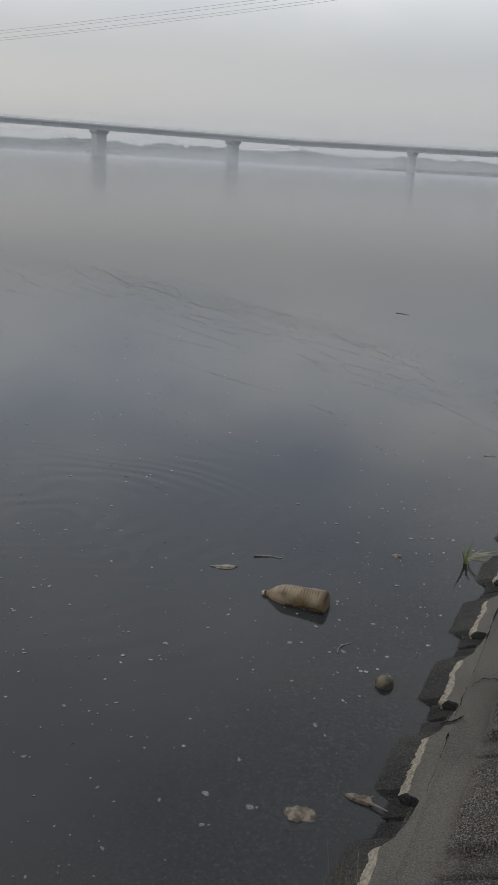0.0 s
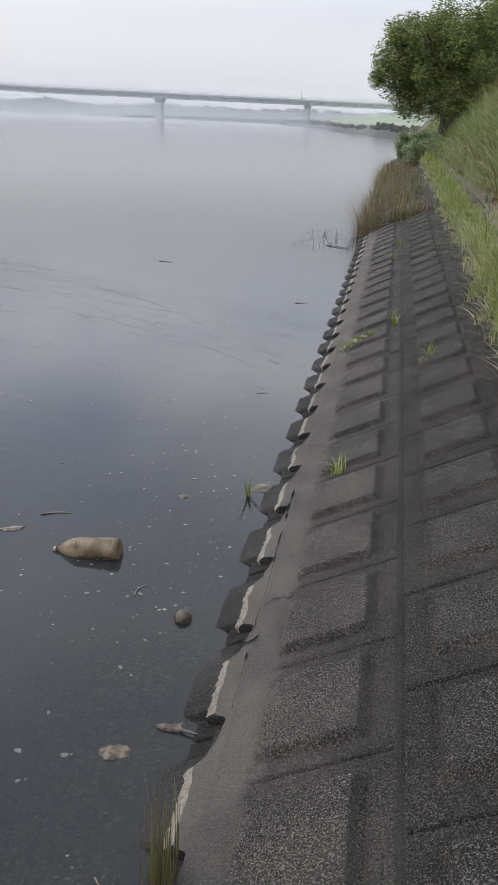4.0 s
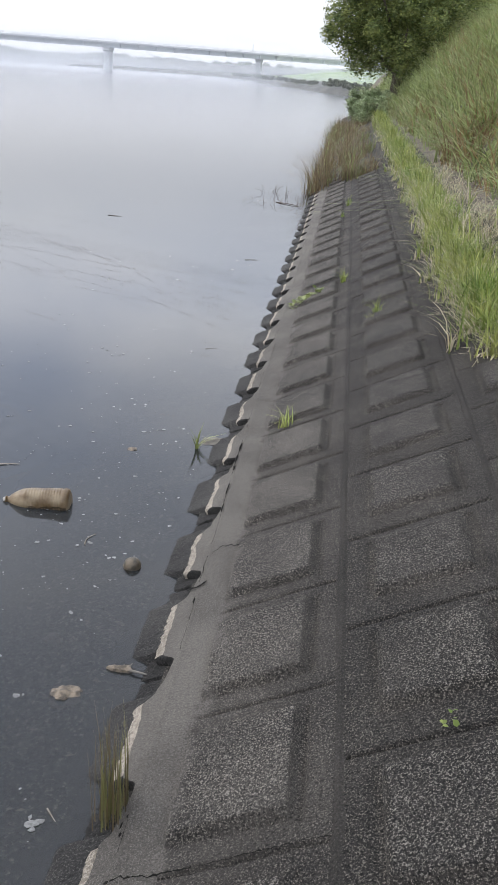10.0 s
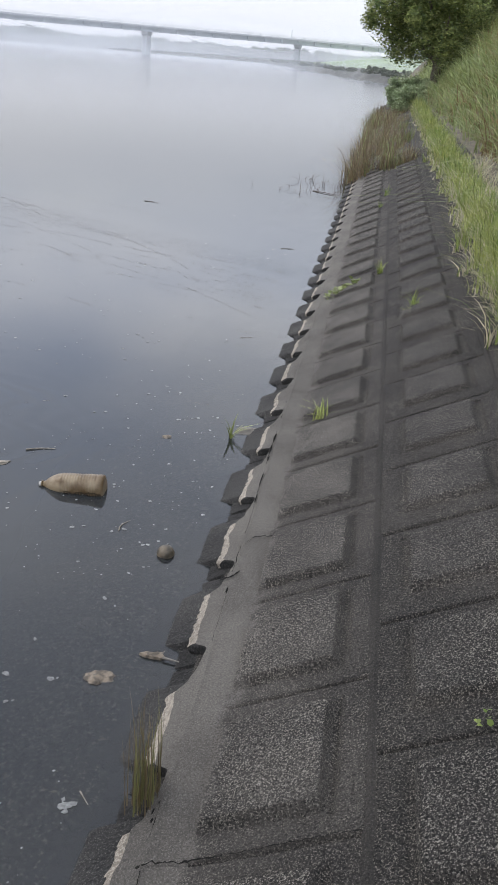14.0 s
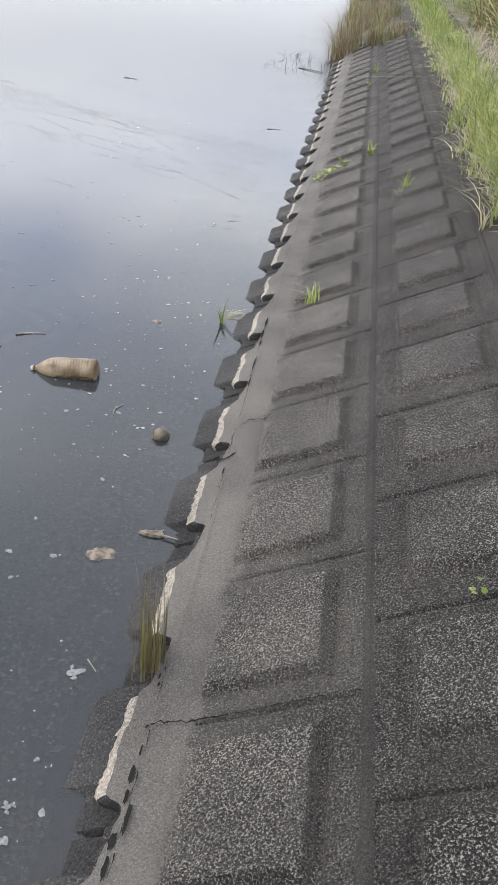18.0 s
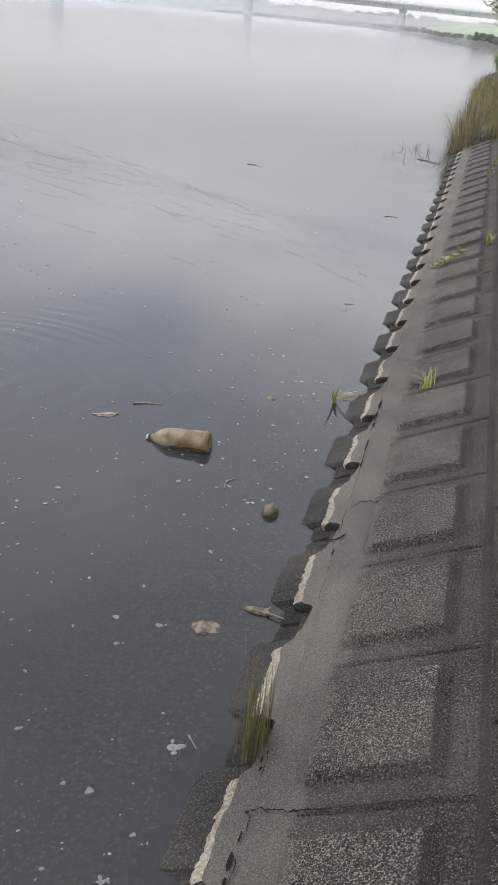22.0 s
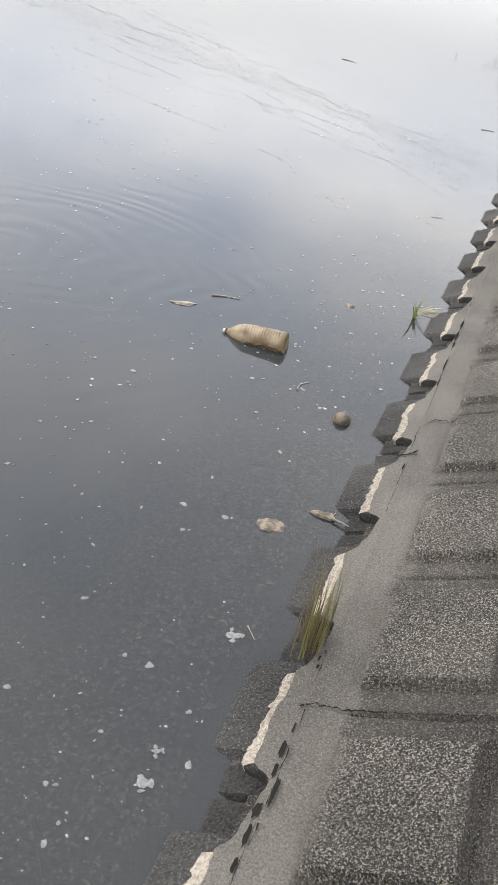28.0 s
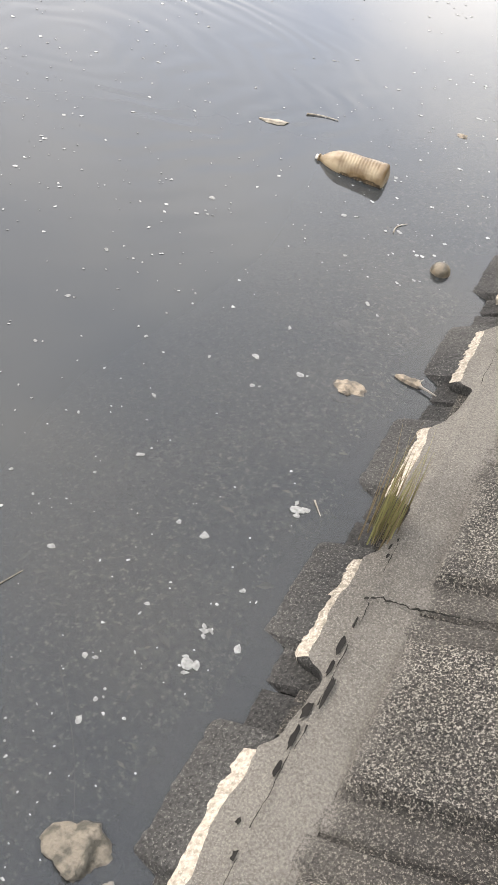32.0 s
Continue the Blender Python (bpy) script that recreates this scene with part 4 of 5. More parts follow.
prof += [(-0.052, 0.050), (-0.072, 0.0455), (-0.098, 0.036), (-0.120, 0.024), (-0.134, 0.0145), (-0.146, 0.013)]
bm = lathe(prof[::-1])
for v in bm.verts:
    d = 0.0035 * noise.noise(v.co * 22)
    v.co.y *= 1 + d * 14
    v.co.z *= 1 + d * 14
part("body", bm, M_PET, bottle, smooth=True)
part("neck_ring", lathe([(-0.150, 0.0165), (-0.146, 0.0165)]), M_PET, bottle)
part("cap", lathe([(-0.163, 0.009), (-0.161, 0.0115), (-0.152, 0.0118), (-0.1505, 0.0118)]), M_CAP, bottle, "small white screw cap")

# Brown staining and the shade of the underside, put into one dark band.
verts, faces = [], []
for i in range(15):
    x = -0.06 + 0.0146 * i
    lo, hi = math.pi + 0.62 + 0.05 * noise.noise((x * 40, 0, 0)), math.pi - 0.08 + 0.14 * noise.noise((x * 30, 5, 0)) + (0.12 if i % 4 == 1 else 0)
    rr = 0.0535 if i > 1 else 0.047
    verts += [(x, rr * math.cos(a), rr * math.sin(a)) for a in (lo, hi)]
    if i:
        faces.append((2 * i - 2, 2 * i - 1, 2 * i + 1, 2 * i))
raw("stain", verts, faces, M_UNDERSIDE, bottle)

ball = empty("ball_float", -0.640, 2.945, 0.005)
tagged(ball, "small brown ball float bobbing in the water", "float")
bm = bmesh.new()
bmesh.ops.create_uvsphere(bm, u_segments=24, v_segments=16, radius=0.034)
part("shell", bm, M_FLOAT, ball, smooth=True)
bm = bmesh.new()
for z0, z1, r in ((-0.004, 0.004, 0.0352),):
    ring = [[bm.verts.new((r * math.cos(2 * math.pi * i / 28), r * math.sin(2 * math.pi * i / 28), z)) for i in range(28)] for z in (z0, z1)]
    for i in range(28):
        bm.faces.new((ring[0][i], ring[0][(i + 1) % 28], ring[1][(i + 1) % 28], ring[1][i]))
part("seam", bm, M_PET, ball)
ball.rotation_euler = (0.5, 0.3, 0)


def stone(x, y, z, size, seed, mat, label, turn=0.0):
    ob = part("stone", lump(size, seed, rough=0.5, sub=4), mat, None, smooth=True)
    ob.location, ob.rotation_euler = (x, y, z), (0, 0, turn)
    return tagged(ob, label, "stone")


stone(-0.672, 2.155, -0.012, (0.052, 0.042, 0.022), 1.0, M_STONE, "flat tan stone just breaking the water surface", 0.2)
stone(-0.80, 2.445, -0.018, (0.030, 0.024, 0.016), 2.0, M_PALE, "small pale stone just under the water")
stone(-0.585, 0.700, -0.010, (0.062, 0.055, 0.030), 3.0, M_ROCK, "rough tan rock standing at the water surface", 0.7)
stone(-0.512, 4.280, -0.010, (0.085, 0.050, 0.026), 4.0, M_PALE, "pale flat stone beside the footing blocks", 0.4)
stone(-0.505, 0.665, -0.006, (0.022, 0.020, 0.014), 5.0, M_PALE, "small pale stone at the footing block")
stone(-0.70, 0.53, -0.03, (0.035, 0.028, 0.018), 6.0, M_PALE, "small pale stone under shallow water")
stone(-0.63, 0.56, -0.03, (0.030, 0.034, 0.018), 7.0, M_STONE, "mossy stone under shallow water")
stone(-0.91, 4.08, -0.002, (0.026, 0.022, 0.007), 8.0, M_STONE, "clump of pale debris floating on the water")

# driftwood against the footing
wood = empty("driftwood", -0.525, 2.302, 0.006)
wood.rotation_euler = (0, 0, radians(-4))
tagged(wood, "pale splintered driftwood caught at the footing", "driftwood")
bm = bmesh.new()
EDGE = ((-0.052, -0.002), (-0.030, 0.010), (-0.008, 0.011), (0.006, 0.024), (0.012, 0.013), (0.022, 0.027), (0.030, 0.008), (0.038, 0.002), (0.026, -0.008), (0.002, -0.011), (-0.030, -0.010))
low = [bm.verts.new((x, y, -0.008)) for x, y in EDGE]
high = [bm.verts.new((x * 0.94, y * 0.9, 0.005 + 0.006 * noise.noise((x * 60, y * 60, 2)))) for x, y in EDGE]
top = bm.verts.new((0.002, 0.002, 0.013))
for i in range(len(EDGE)):
    k = (i + 1) % len(EDGE)
    bm.faces.new((low[i], low[k], high[k], high[i]))
    bm.faces.new((high[i], high[k], top))
part("chunk", bm, M_STONE, wood)
bm = bmesh.new()
limb(bm, (0.03, -0.004, 0.004), (0.088, -0.012, 0.006), 0.0045, 0.002, 6)
limb(bm, (0.02, 0.006, 0.004), (0.03, 0.022, 0.012), 0.004, 0.0015, 6)
part("splinter", bm, M_PALE, wood)


def tube(name, pts, radius, mat, parent=None, taper=True):
    cu = bpy.data.curves.new(name, "CURVE")
    cu.dimensions, cu.bevel_depth, cu.bevel_resolution = "3D", radius, 2
    sp = cu.splines.new("POLY")
    sp.points.add(len(pts) - 1)
    for i, p in enumerate(pts):
        sp.points[i].co = (*p, 1)
        sp.points[i].radius = 1 - 0.6 * i / (len(pts) - 1) if taper else 1
    cu.materials.append(mat)
    ob = new(name, cu)
    if parent:
        ob.parent = parent
    return ob


def twig(a, b, bend, r, mat, label):
    a, b = Vector(a), Vector(b)
    side = Vector((-(b - a).y, (b - a).x, 0))
    pts = [a.lerp(b, i / 8) + side * bend * math.sin(math.pi * i / 8) for i in range(9)]
    ob = tube("twig", [p - a for p in pts], r, mat)
    ob.location = a
    return tagged(ob, label, "twig", "twigs on the water")


twig((-1.512, 3.703, 0.004), (-1.384, 3.756, 0.003), 0.08, 0.004, M_WOOD, "pale curved twig floating on the water")
twig((-0.866, 3.070, 0.003), (-0.845, 3.165, 0.003), 0.15, 0.003, M_WOOD, "pale hooked twig floating on the water")
twig((-0.574, 1.699, 0.003), (-0.540, 1.660, 0.003), 0.0, 0.0025, M_WOOD, "short straw floating by the footing")
twig((-0.828, 0.974, -0.004), (-0.617, 0.722, -0.004), 0.04, 0.0018, M_TWIG, "long thin dark twig lying in the shallows")
twig((-1.05, 1.06, 0.002), (-1.03, 1.12, 0.002), 0.0, 0.002, M_TWIG, "short dark twig floating on the water")
twig((-0.82, 5.96, 0.003), (-0.74, 5.99, 0.003), 0.05, 0.0022, M_WOOD, "pale straw floating near the bank")
twig((-0.92, 9.3, 0.003), (-0.79, 9.33, 0.003), 0.10, 0.003, M_TWIG, "dark floating twig in the shallows")
twig((-2.97, 11.50, 0.004), (-2.78, 11.45, 0.004), 0.08, 0.004, M_BARK, "dark waterlogged twig drifting on open water")
debris = part("leaf_litter", lump((0.055, 0.022, 0.006), 12.0, rough=0.7), M_WOOD, None, smooth=True)
debris.location, debris.rotation_euler = (-1.585, 3.525, 0.002), (0, 0, 0.5)
tagged(debris, "tan ragged leaf litter floating on the water", "debris")

# leaves lying on the river bed
M_SUNK = leaf_material("sunken_leaf", (0.010, 0.012, 0.007), (0.030, 0.030, 0.017))
M_SUNK_PALE = leaf_material("pale_sunken_leaf", (0.13, 0.125, 0.075), (0.20, 0.18, 0.12))


def bed_z(x):
    for (x0, z0), (x1, z1) in zip(zip(BXS, BZS), zip(BXS[1:], BZS[1:])):
        if x0 <= x <= x1:
            return z0 + (z1 - z0) * (x - x0) / (x1 - x0)
    return -1.0


rng = random.Random(29)
for mat, count, name, label in ((M_SUNK, 2600, "sunken_leaves", "dark rotting leaves lying on the river bed"), (M_SUNK_PALE, 220, "pale_leaves", "pale dead leaves lying on the river bed")):
    verts, faces = [], []
    for k in range(count):
        x, y = -0.56 - 1.15 * rng.random() ** 1.1, 0.3 + 5.2 * rng.random() ** 1.3
        z, a, size = bed_z(x) + 0.016, rng.uniform(0, 6.3), rng.uniform(0.008, 0.026)
        c, sn, n0 = math.cos(a), math.sin(a), len(verts)
        for px, py, pz in ((-1, 0, 0), (-0.2, -0.42, 0.1), (1, 0, 0.0), (-0.1, 0.40, 0.2)):
            verts.append((x + size * (px * c - py * sn), y + size * (px * sn + py * c), z + size * pz * rng.uniform(0, 1.5)))
        faces.append((n0, n0 + 1, n0 + 2, n0 + 3))
    tagged(raw(name, verts, faces, mat), label, "leaves", kind="stuff")

# foam flakes
FOAM = [(-1.44, 2.69), (-1.01, 1.57), (-0.82, 1.44), (-0.76, 1.2), (-0.8, 1.02), (-0.54, 1.21), (-0.95, 2.11), (-1.06, 2.02), (-0.81, 2.12), (-0.93, 2.3), (-1.02, 1.21),
        (-0.75, 1.44), (-0.9, 1.99), (-1.1, 1.78), (-0.95, 2.8), (-0.73, 2.55), (-0.7, 2.83), (-0.78, 2.59), (-1.58, 2.27), (-1.48, 2.8), (-1.66, 4.35), (-1.79, 3.76),
        (-1.58, 4.46), (-2.27, 4.19), (-0.67, 3.61), (-1.06, 3.05), (-0.85, 3.09), (-1.51, 5.75), (-1.27, 6.32), (-0.73, 0.9), (-0.6, 1.35), (-1.25, 1.98), (-1.53, 1.99)]
rng = random.Random(31)


def flake_into(verts, faces, x, y, size, r):
    n0 = len(verts)
    k = r.randint(6, 9)
    st = r.uniform(0.5, 1.0)
    a0 = r.uniform(0, 3)
    verts.append((x, y, 0.0035))
    for i in range(k):
        a = 2 * math.pi * i / k
        rr = size * r.uniform(0.55, 1.2)
        px, py = rr * math.cos(a), rr * st * math.sin(a)
        verts.append((x + px * math.cos(a0) - py * math.sin(a0), y + px * math.sin(a0) + py * math.cos(a0), 0.0012))
    for i in range(k):
        faces.append((n0, n0 + 1 + i, n0 + 1 + (i + 1) % k))


for i, (x, y) in enumerate(FOAM):
    verts, faces = [], []
    flake_into(verts, faces, 0, 0, rng.uniform(0.007, 0.014), rng)
    if i % 4 == 0:
        flake_into(verts, faces, 0.018, 0.008, 0.006, rng)
    ob = raw("foam_flake", verts, faces, M_FOAM)
    ob.location = (x, y, 0)
    tagged(ob, "small whitish foam flake floating on the water", "foam", "foam flakes")
verts, faces = [], []
for k in range(360):
    y = 0.6 + 11 * rng.random() ** 1.7
    x = -0.58 - rng.random() * (0.8 + y * 0.55)
    if noise.noise((x * 1.3, y * 1.1, 40)) > -0.1:
        flake_into(verts, faces, x, y, rng.uniform(0.0022, 0.0055) * (1 + y / 9), rng)
tagged(raw("floating_foam", verts, faces, M_FOAM), "scattered small white foam dots on the water", "foam", kind="stuff")
for x, y, s in ((-0.597, 1.645, 0.022), (-0.612, 1.118, 0.020), (-0.62, 1.21, 0.014), (-0.425, 1.02, 0.010)):
    verts, faces = [], []
    for dx, dy, k in ((0, 0, 1), (0.8, 0.5, 0.7), (-0.5, 0.8, 0.5), (0.3, -0.9, 0.5)):
        flake_into(verts, faces, dx * s, dy * s, s * k, rng)
    ob = raw("foam_patch", verts, faces, M_FOAM)
    ob.location = (x, y, 0.001)
    tagged(ob, "ragged white foam patch near the footing blocks", "foam", "foam patches")
verts, faces = [], []
for k in range(4200):
    y = 0.5 + 22 * rng.random() ** 1.8
    x = -0.56 - rng.random() ** 1.2 * (1.2 + y * 0.75)
    if noise.noise((x * 0.8, y * 0.5, 12)) < -0.18 or (y < 2.2 and rng.random() < 0.55):
        continue
    flake_into(verts, faces, x, y, rng.choice((0.0018, 0.0024, 0.003, 0.0045, 0.0075 if y > 2 else 0.003)) * (1 + y / 10), rng)
tagged(raw("floating_specks", verts, faces, M_SPECK), "tiny pale specks drifting on the water", "specks", kind="stuff")
verts, faces = [], []
for k in range(90):
    y = 8 + 40 * rng.random() ** 1.3
    x = -1.0 - rng.random() * (1 + y * 0.6)
    flake_into(verts, faces, x, y, rng.uniform(0.006, 0.022), rng)
tagged(raw("floating_scraps", verts, faces, M_TWIG), "dark scraps drifting further out", "specks", kind="stuff")


# plant dust gathered in drifting lines
M_DUST = material("plant_dust", (0.075, 0.064, 0.050), (0.13, 0.11, 0.085), 30.0, 0.8, 0.0)
verts, faces = [], []
for k in range(120):
    x = rng.uniform(-9.5, -0.9)
    y = 6.8 - 0.62 * x + rng.gauss(0, 0.9)
    a, bend = -0.52 + rng.gauss(0, 0.10), rng.uniform(-0.25, 0.25)
    thin = rng.uniform(0.003, 0.016)
    for i in range(rng.randint(60, 210)):
        x, y, a = x + 0.014 * math.cos(a), y + 0.014 * math.sin(a), a + bend * 0.010 + rng.gauss(0, 0.02)
        if x > -0.75:
            break
        if noise.noise((x * 2.2, y * 2.2, k)) > -0.1 and rng.random() < 0.55:
            flake_into(verts, faces, x + rng.gauss(0, thin), y + rng.gauss(0, thin), rng.uniform(0.003, 0.0062), rng)
tagged(raw("dust_lines", verts, faces, M_DUST), "thin drifting lines of brown plant dust on the water", "specks", kind="stuff")


# ---- plants on the concrete and in the water ----
def tuft(name, places, mat, seed, label, category, at, group=""):
    root = empty(name, *at)
    tagged(root, label, category, group)
    blades("foliage", places, mat, seed, root)
    return root


rng = random.Random(41)
pl, dry = [], []
for k in range(90):
    one = ((rng.gauss(0, 0.018), rng.gauss(0, 0.026), -0.03), rng.uniform(0.10, 0.36), rng.uniform(0.0028, 0.0046), rng.uniform(0.01, 0.13))
    (dry if k % 2 == 0 else pl).append(one)
rush = tuft("rush_tuft", pl, M_RUSH, 51, "slender green and straw rush tuft rooted at the strip edge", "rush", (-0.390, 1.655, 0.080))
blades("dead_foliage", dry, M_REED, 52, rush)
for j, (u, y, n, h) in enumerate(((0.375, 4.19, 22, 0.16), (0.652, 7.28, 26, 0.17), (0.898, 5.77, 20, 0.20), (0.66, 12.1, 16, 0.20), (0.60, 11.2, 10, 0.14), (0.86, 5.70, 8, 0.10), (0.93, 5.76, 7, 0.08))):
    p = on_bank(u, y, 0.002)
    tuft("grass_tuft", [((rng.gauss(0, 0.012), rng.gauss(0, 0.012), -0.01), rng.uniform(0.5, 1.0) * h, rng.uniform(0.005, 0.009), rng.uniform(0.2, 1.1)) for _ in range(n)],
         M_GRASS_FRESH, 60 + j, "fresh grass tuft growing from a joint in the concrete", "grass", p, "grass tufts on the revetment")
sprig = tuft("leafy_sprig", [((rng.gauss(0, 0.004), rng.gauss(0, 0.004), -0.03), rng.uniform(0.10, 0.20), rng.uniform(0.010, 0.015), rng.uniform(0.1, 0.8)) for _ in range(12)],
             M_LEAF, 71, "dark green sprig sticking out of the water", "plant", (-0.588, 4.17, 0.0))


def leafy(name, spots, size, seed, mat, label, at):
    root = empty(name, *at)
    tagged(root, label, "weed")
    r = random.Random(seed)
    for p in spots:
        bm = bmesh.new()
        s = size * r.uniform(0.7, 1.3)
        m = Euler((r.uniform(-0.7, 0.7), r.uniform(-0.7, 0.7), r.uniform(0, 6.3))).to_matrix()
        rows_ = []
        for q, w, z in ((0, 0.06, 0), (0.25, 0.38, 0.10), (0.55, 0.36, 0.12), (0.85, 0.16, 0.04), (1.0, 0.02, -0.04)):
            rows_.append([bm.verts.new(Vector(p) + m @ (Vector((q, w * sgn, z + (0.06 if sgn else 0.0))) * s)) for sgn in (-1, 0, 1)])
        for a, b in zip(rows_, rows_[1:]):
            for i in range(2):
                bm.faces.new((a[i], a[i + 1], b[i + 1], b[i]))
        part("leaf", bm, mat, root, smooth=True)
    return root


leafy("weed", [(rng.gauss(0, 0.008), rng.gauss(0, 0.009), 0.004 + 0.006 * k) for k in range(8)], 0.017, 80, M_GRASS_FRESH, "small bright green broadleaf weed in a joint", on_bank(0.975, 1.70, 0.004))
p0, p1 = on_bank(0.20, 6.95, 0.01), on_bank(0.47, 7.16, 0.012)
creeper = leafy("creeper", [tuple((p1 - p0) * (k / 60) + Vector((rng.gauss(0, 0.012), rng.gauss(0, 0.035), rng.uniform(0.0, 0.03)))) for k in range(60)], 0.036, 81, M_GRASS_HILL,
                "trailing green creeper crossing the concrete", p0)
tube("stem", [(0, 0, 0.004), tuple((p1 - p0) * 0.5 + Vector((0, 0.02, 0.012))), tuple(p1 - p0)], 0.003, M_TWIG, creeper)

# drowned twigs by the reeds
drift = empty("drowned_branch", -1.0, 14.4, 0)
tagged(drift, "thin dark drowned branches poking out of the water", "branch")
for k in range(44):
    x, y = rng.gauss(-0.02, 0.30), rng.uniform(-0.8, 1.4)
    a, h = rng.uniform(0, 6.3), rng.uniform(0.02, 0.17) * (0.5 if x < -0.2 else 1.0)
    d = Vector((math.cos(a), math.sin(a), 0)) * rng.uniform(0.03, 0.16)
    tube("shoot", [(x, y, -0.03), tuple(Vector((x, y, h * 0.6)) + d * 0.3), tuple(Vector((x, y, h)) + d)], rng.uniform(0.002, 0.004), M_BARK, drift)
tube("log", [(0.02, -0.30, 0.004), (0.2, -0.42, 0.012), (0.40, -0.58, 0.008)], 0.008, M_BARK, drift)

# ---- cracks and damp pits in the concrete: flat patches, their inner dark painted ----
def crack(points, width, seed):
    r = random.Random(seed)
    verts, faces = [], []
    n = 0
    for (u0, y0), (u1, y1) in zip(points, points[1:]):
        steps = max(2, int(math.hypot(u1 - u0, y1 - y0) / 0.008))
        for i in range(steps):
            q = i / steps
            u, y = u0 + (u1 - u0) * q + r.uniform(-0.002, 0.002), y0 + (y1 - y0) * q + r.uniform(-0.003, 0.003)
            w = width * r.uniform(0.3, 1.3)
            lift = 0.0285 if u < 0.18 else 0.0200 if u < 0.21 else 0.0150 if u < 0.246 else 0.006
            verts += [on_bank(u + 0.8 * max(0.0, lift - 0.012), y - w, lift), on_bank(u + 0.8 * max(0.0, lift - 0.012), y + w, lift)]
            if n:
                faces.append((2 * n - 2, 2 * n - 1, 2 * n + 1, 2 * n))
            n += 1
    ob = raw("crack", verts, faces, M_HOLLOW_DARK, revetment)
    return ob


crack([(0.155, 1.425), (0.19, 1.436), (0.30, 1.438), (0.37, 1.437)], 0.003, 1)
crack([(0.372, 1.437), (0.52, 1.442), (0.70, 1.446)], 0.0012, 2)
crack([(0.165, 2.93), (0.195, 2.995), (0.27, 2.99), (0.29, 3.03)], 0.003, 3)
crack([(0.105, 2.70), (0.15, 2.705), (0.185, 2.735)], 0.007, 4)
for k, (u, y, su, sy) in enumerate(((0.157, 1.354, 0.007, 0.020), (0.150, 1.290, 0.008, 0.026), (0.152, 1.225, 0.005, 0.024), (0.172, 1.166, 0.006, 0.040), (0.150, 1.115, 0.012, 0.022),
                                    (0.150, 1.05, 0.006, 0.03), (0.160, 1.625, 0.008, 0.007), (0.145, 1.60, 0.003, 0.012), (0.150, 1.57, 0.004, 0.008), (0.155, 1.43, 0.010, 0.005),
                                    (0.150, 4.04, 0.008, 0.05), (0.148, 3.89, 0.007, 0.05), (0.150, 3.55, 0.004, 0.06), (0.155, 3.35, 0.005, 0.05), (0.12, 4.45, 0.01, 0.012), (0.152, 3.78, 0.005, 0.03),
                                    (0.155, 2.62, 0.004, 0.02), (0.150, 0.98, 0.006, 0.02), (0.155, 0.80, 0.007, 0.012), (0.130, 0.86, 0.005, 0.008))):
    r = random.Random(200 + k)
    n = 12
    ring = []
    for i in range(n):
        a = 2 * math.pi * i / n
        j = r.uniform(0.7, 1.25)
        ring.append(on_bank((min(u + su * j * math.cos(a), 0.157) if u < 0.165 else u + su * j * math.cos(a)) + 0.006, y + sy * j * math.sin(a) - 0.006, 0.0280 if u < 0.165 else 0.0295))
    raw("damp_pit", ring, [tuple(range(n))], M_HOLLOW_DARK, revetment)

rng = random.Random(77)
for y0, y1, u, w in ((0.62, 0.80, 0.166, 0.0012), (0.84, 1.02, 0.164, 0.0016), (1.02, 1.42, 0.170, 0.0020), (1.46, 1.62, 0.166, 0.0014), (2.30, 2.62, 0.165, 0.0012), (2.74, 2.93, 0.160, 0.0030),
                        (3.02, 3.30, 0.163, 0.0016), (3.34, 3.62, 0.158, 0.0024), (3.70, 4.12, 0.155, 0.0030), (4.30, 4.60, 0.158, 0.0018), (4.9, 5.3, 0.157, 0.002), (5.9, 6.3, 0.158, 0.002)):
    verts, faces = [], []
    steps = int((y1 - y0) / 0.008)
    for i in range(steps + 1):
        y = y0 + (y1 - y0) * i / steps
        c = u + 0.004 * noise.noise((y * 18, u, 0)) + rng.uniform(-0.001, 0.001)
        ww = 0.55 * w * max(0.15, 0.8 + 1.6 * noise.noise((y * 35, 3, 0)))
        verts += [on_bank(c - ww, y, 0.0280), on_bank(c + ww, y, 0.0280)]
        if i and noise.noise((y * 14, 9, u)) > -0.25:
            faces.append((2 * i - 2, 2 * i - 1, 2 * i + 1, 2 * i))
    raw("crack", verts, faces, M_HOLLOW_DARK, revetment)

# ---- fishing rod ----
M_BLANK = material("rod_blank", (0.009, 0.0085, 0.011), (0.014, 0.013, 0.017), 60.0, 0.3, 0.0, spec=0.35)
M_GRIP = material("rod_grip", (0.048, 0.060, 0.069), (0.060, 0.073, 0.082), 40.0, 0.45, 0.05, 200.0)
M_MARK = material("rod_mark", (0.014, 0.014, 0.02), (0.022, 0.022, 0.03), 60.0, 0.5, 0.0, spec=0.2)
M_RING = material("guide_ring", (0.08, 0.08, 0.085), (0.16, 0.16, 0.17), 80.0, 0.25, 0.0, metal=0.7)
M_LINE = material("fishing_line", (0.055, 0.055, 0.052), (0.075, 0.075, 0.072), 60.0, 0.4, 0.0)
GRIP, FAR = Vector(ROD_A), Vector(ROD_B)
ROD_DIR = (FAR - GRIP).normalized()
rod = new("fishing_rod")
rod.matrix_basis = Matrix.Translation(GRIP) @ ROD_DIR.to_track_quat("X", "Z").to_matrix().to_4x4() @ Matrix.Scale(0.4275, 4)
tagged(rod, "black fishing rod with a grey-blue grip held over the water", "fishing rod")
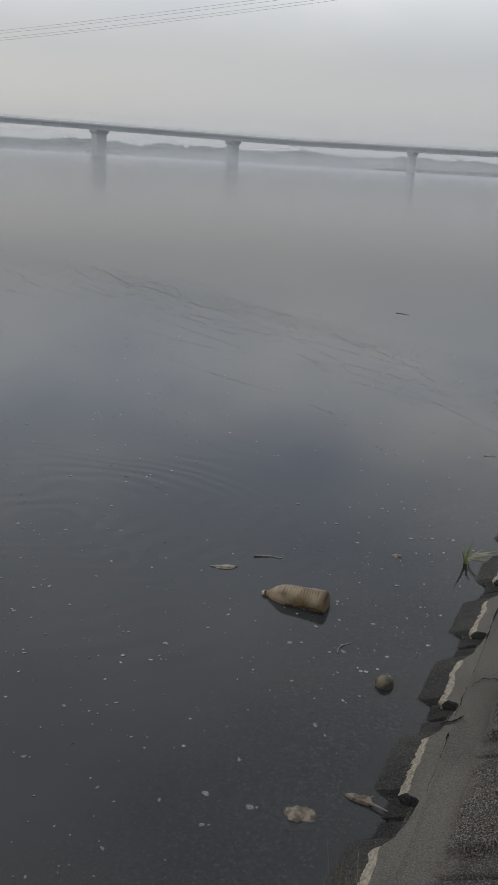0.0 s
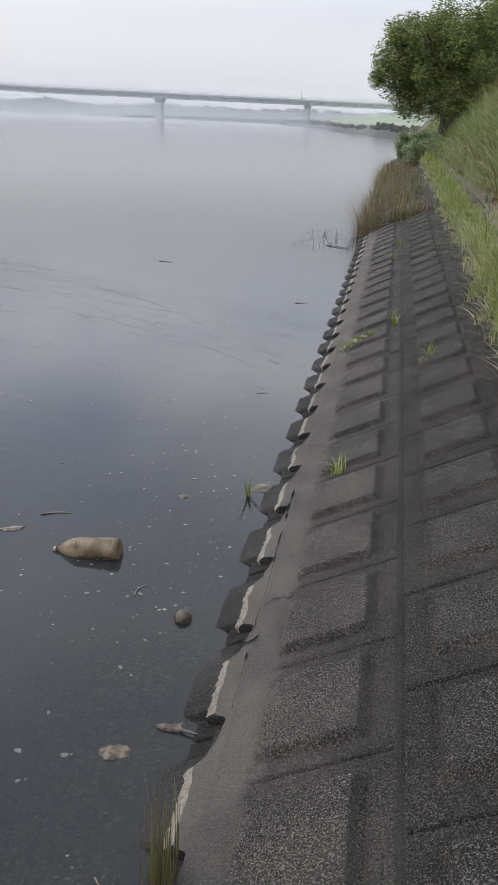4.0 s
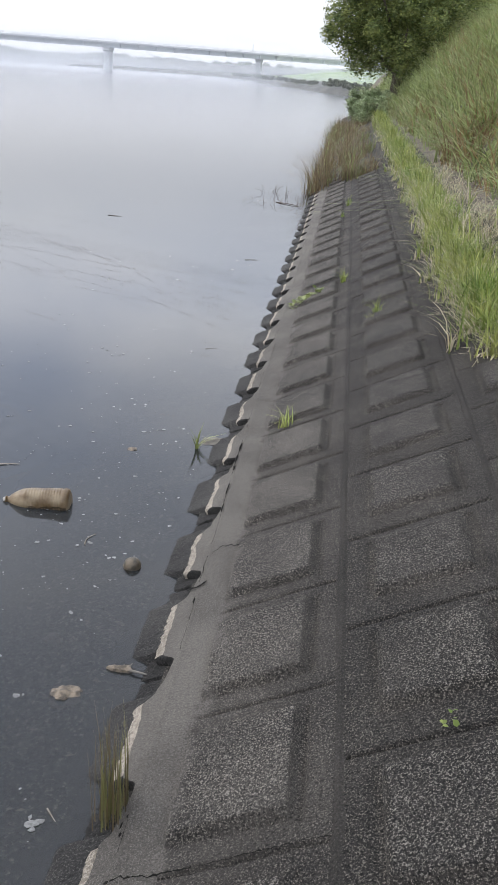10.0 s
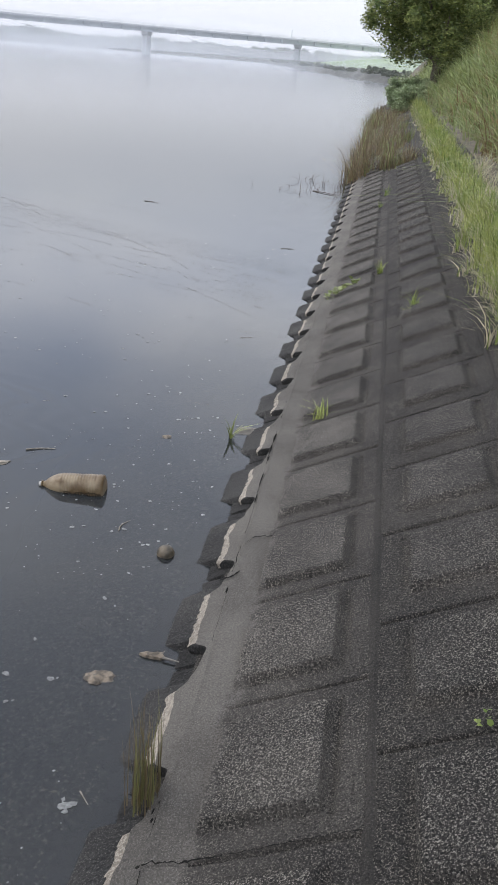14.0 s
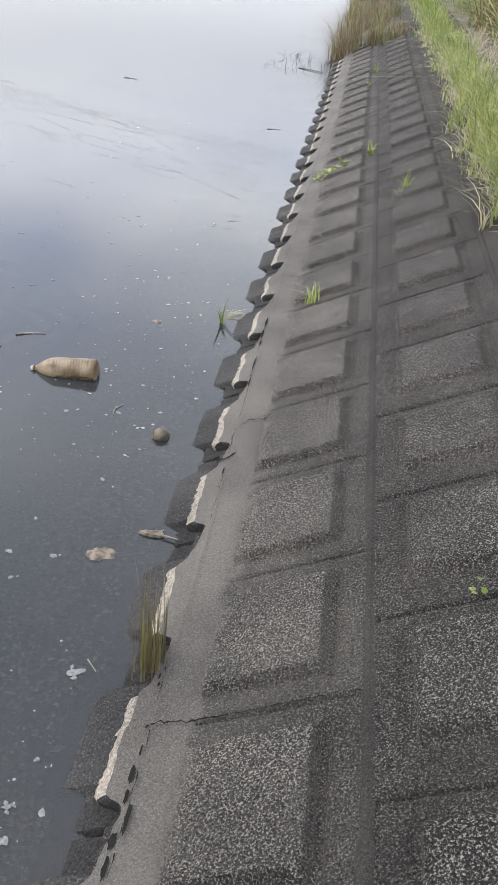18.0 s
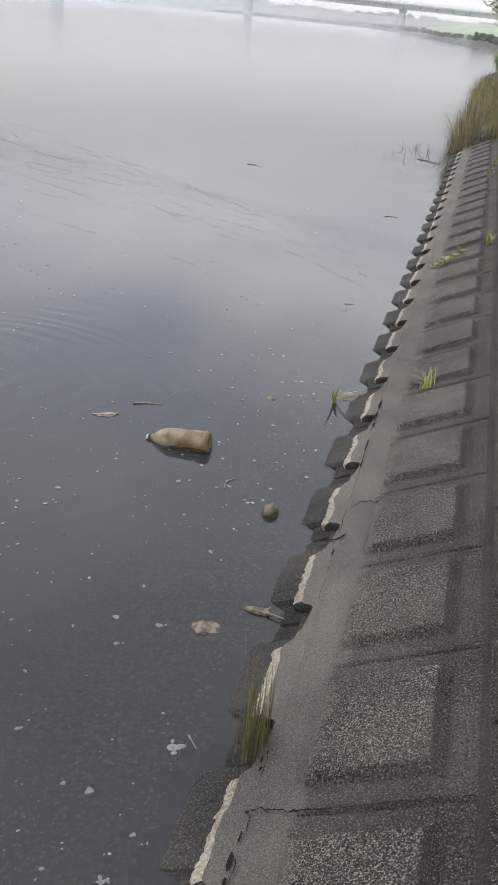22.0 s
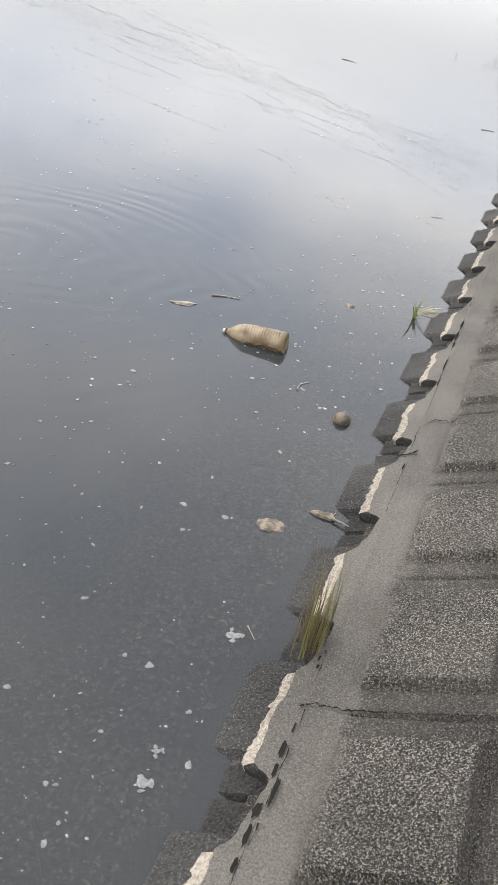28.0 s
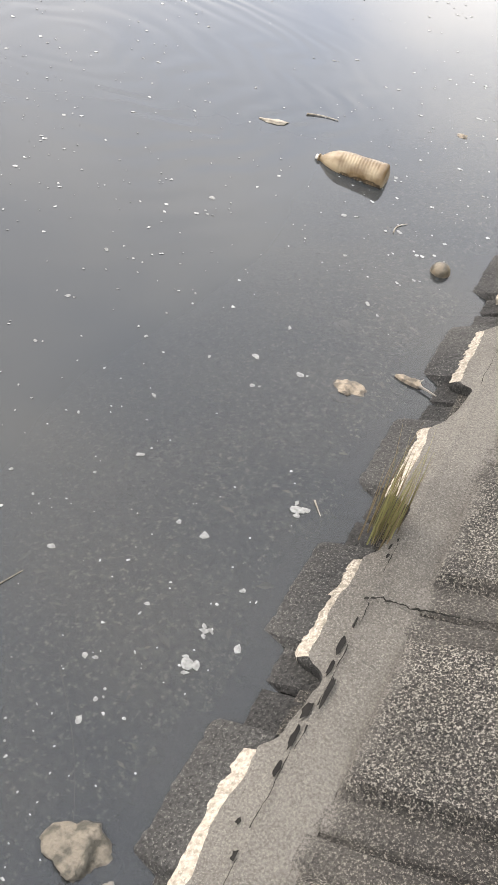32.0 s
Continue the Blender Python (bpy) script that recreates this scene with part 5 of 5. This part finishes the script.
part("blank", lathe([(0.0, 0.0058), (0.3, 0.0054), (0.6, 0.0048), (0.602, 0.0040), (1.1, 0.0030), (1.102, 0.0021), (1.6, 0.0015), (1.602, 0.0011), (2.1, 0.0007)], 20), M_BLANK, rod, smooth=True)
part("grip", lathe([(-0.16, 0.0066), (-0.155, 0.0072), (-0.004, 0.0064), (0.0, 0.0059)], 24), M_GRIP, rod, "grey-blue lacquered grip", smooth=True)
part("reel_seat", lathe([(-0.25, 0.0078), (-0.245, 0.0085), (-0.17, 0.0085), (-0.161, 0.0070)], 24), M_BLANK, rod, smooth=True)


def wrap(x0, x1, r, a0, a1, mat, name):
    """A printed mark: a thin curved patch on the grip."""
    verts, faces = [], []
    n = 8
    for i in range(n + 1):
        a = a0 + (a1 - a0) * i / n
        verts += [(x0, r * math.cos(a), r * math.sin(a)), (x1, r * math.cos(a), r * math.sin(a))]
        if i:
            faces.append((2 * i - 2, 2 * i - 1, 2 * i + 1, 2 * i))
    return raw(name, verts, faces, mat, rod)


for x0, x1, a0, a1 in ((-0.058, -0.050, 0.5, 2.4), (-0.066, -0.060, 0.5, 1.3), (-0.074, -0.068, 1.3, 2.4), (-0.084, -0.078, 0.5, 2.4), (-0.092, -0.088, 0.5, 1.6), (-0.100, -0.095, 0.5, 2.4),
                       (-0.118, -0.114, 0.9, 1.9), (-0.030, -0.008, 1.2, 1.5)):
    wrap(x0, x1, 0.0074 if x1 < -0.04 else 0.0066, a0, a1, M_MARK, "printed_bar")


def guide(x, r, stand):
    g = new("guide")
    g.parent = rod
    g.location = (x, 0, 0)
    bm = bmesh.new()
    n, m, tr = 20, 6, r * 0.13
    rings = []
    for i in range(n):
        a = 2 * math.pi * i / n
        rings.append([bm.verts.new((tr * math.sin(2 * math.pi * j / m), (r + tr * math.cos(2 * math.pi * j / m)) * math.cos(a), stand + (r + tr * math.cos(2 * math.pi * j / m)) * math.sin(a))) for j in range(m)])
    for i in range(n):
        for j in range(m):
            bm.faces.new((rings[i][j], rings[i][(j + 1) % m], rings[(i + 1) % n][(j + 1) % m], rings[(i + 1) % n][j]))
    part("ring", bm, M_RING, g, smooth=True)
    for s in (-1, 1):
        bm = bmesh.new()
        limb(bm, (-0.012, 0, 0.003), (0, s * r * 0.6, stand - r * 0.75), 0.0009, 0.0008, 6)
        part("foot", bm, M_RING, g)


for x, r in ((0.42, 0.0075), (0.62, 0.006), (1.11, 0.0045), (1.38, 0.0036), (1.61, 0.003), (1.80, 0.0026), (1.95, 0.0023), (2.04, 0.002), (2.095, 0.0018)):
    guide(x, r, 0.004 + 1.3 * r)
tube("line", [(-0.06, -0.020, 0.012), (0.15, -0.009, 0.013), (0.42, 0, 0.0135), (0.62, 0, 0.0115), (1.11, 0, 0.0095), (2.095, 0, 0.006)], 0.0005, M_LINE, rod, taper=False)
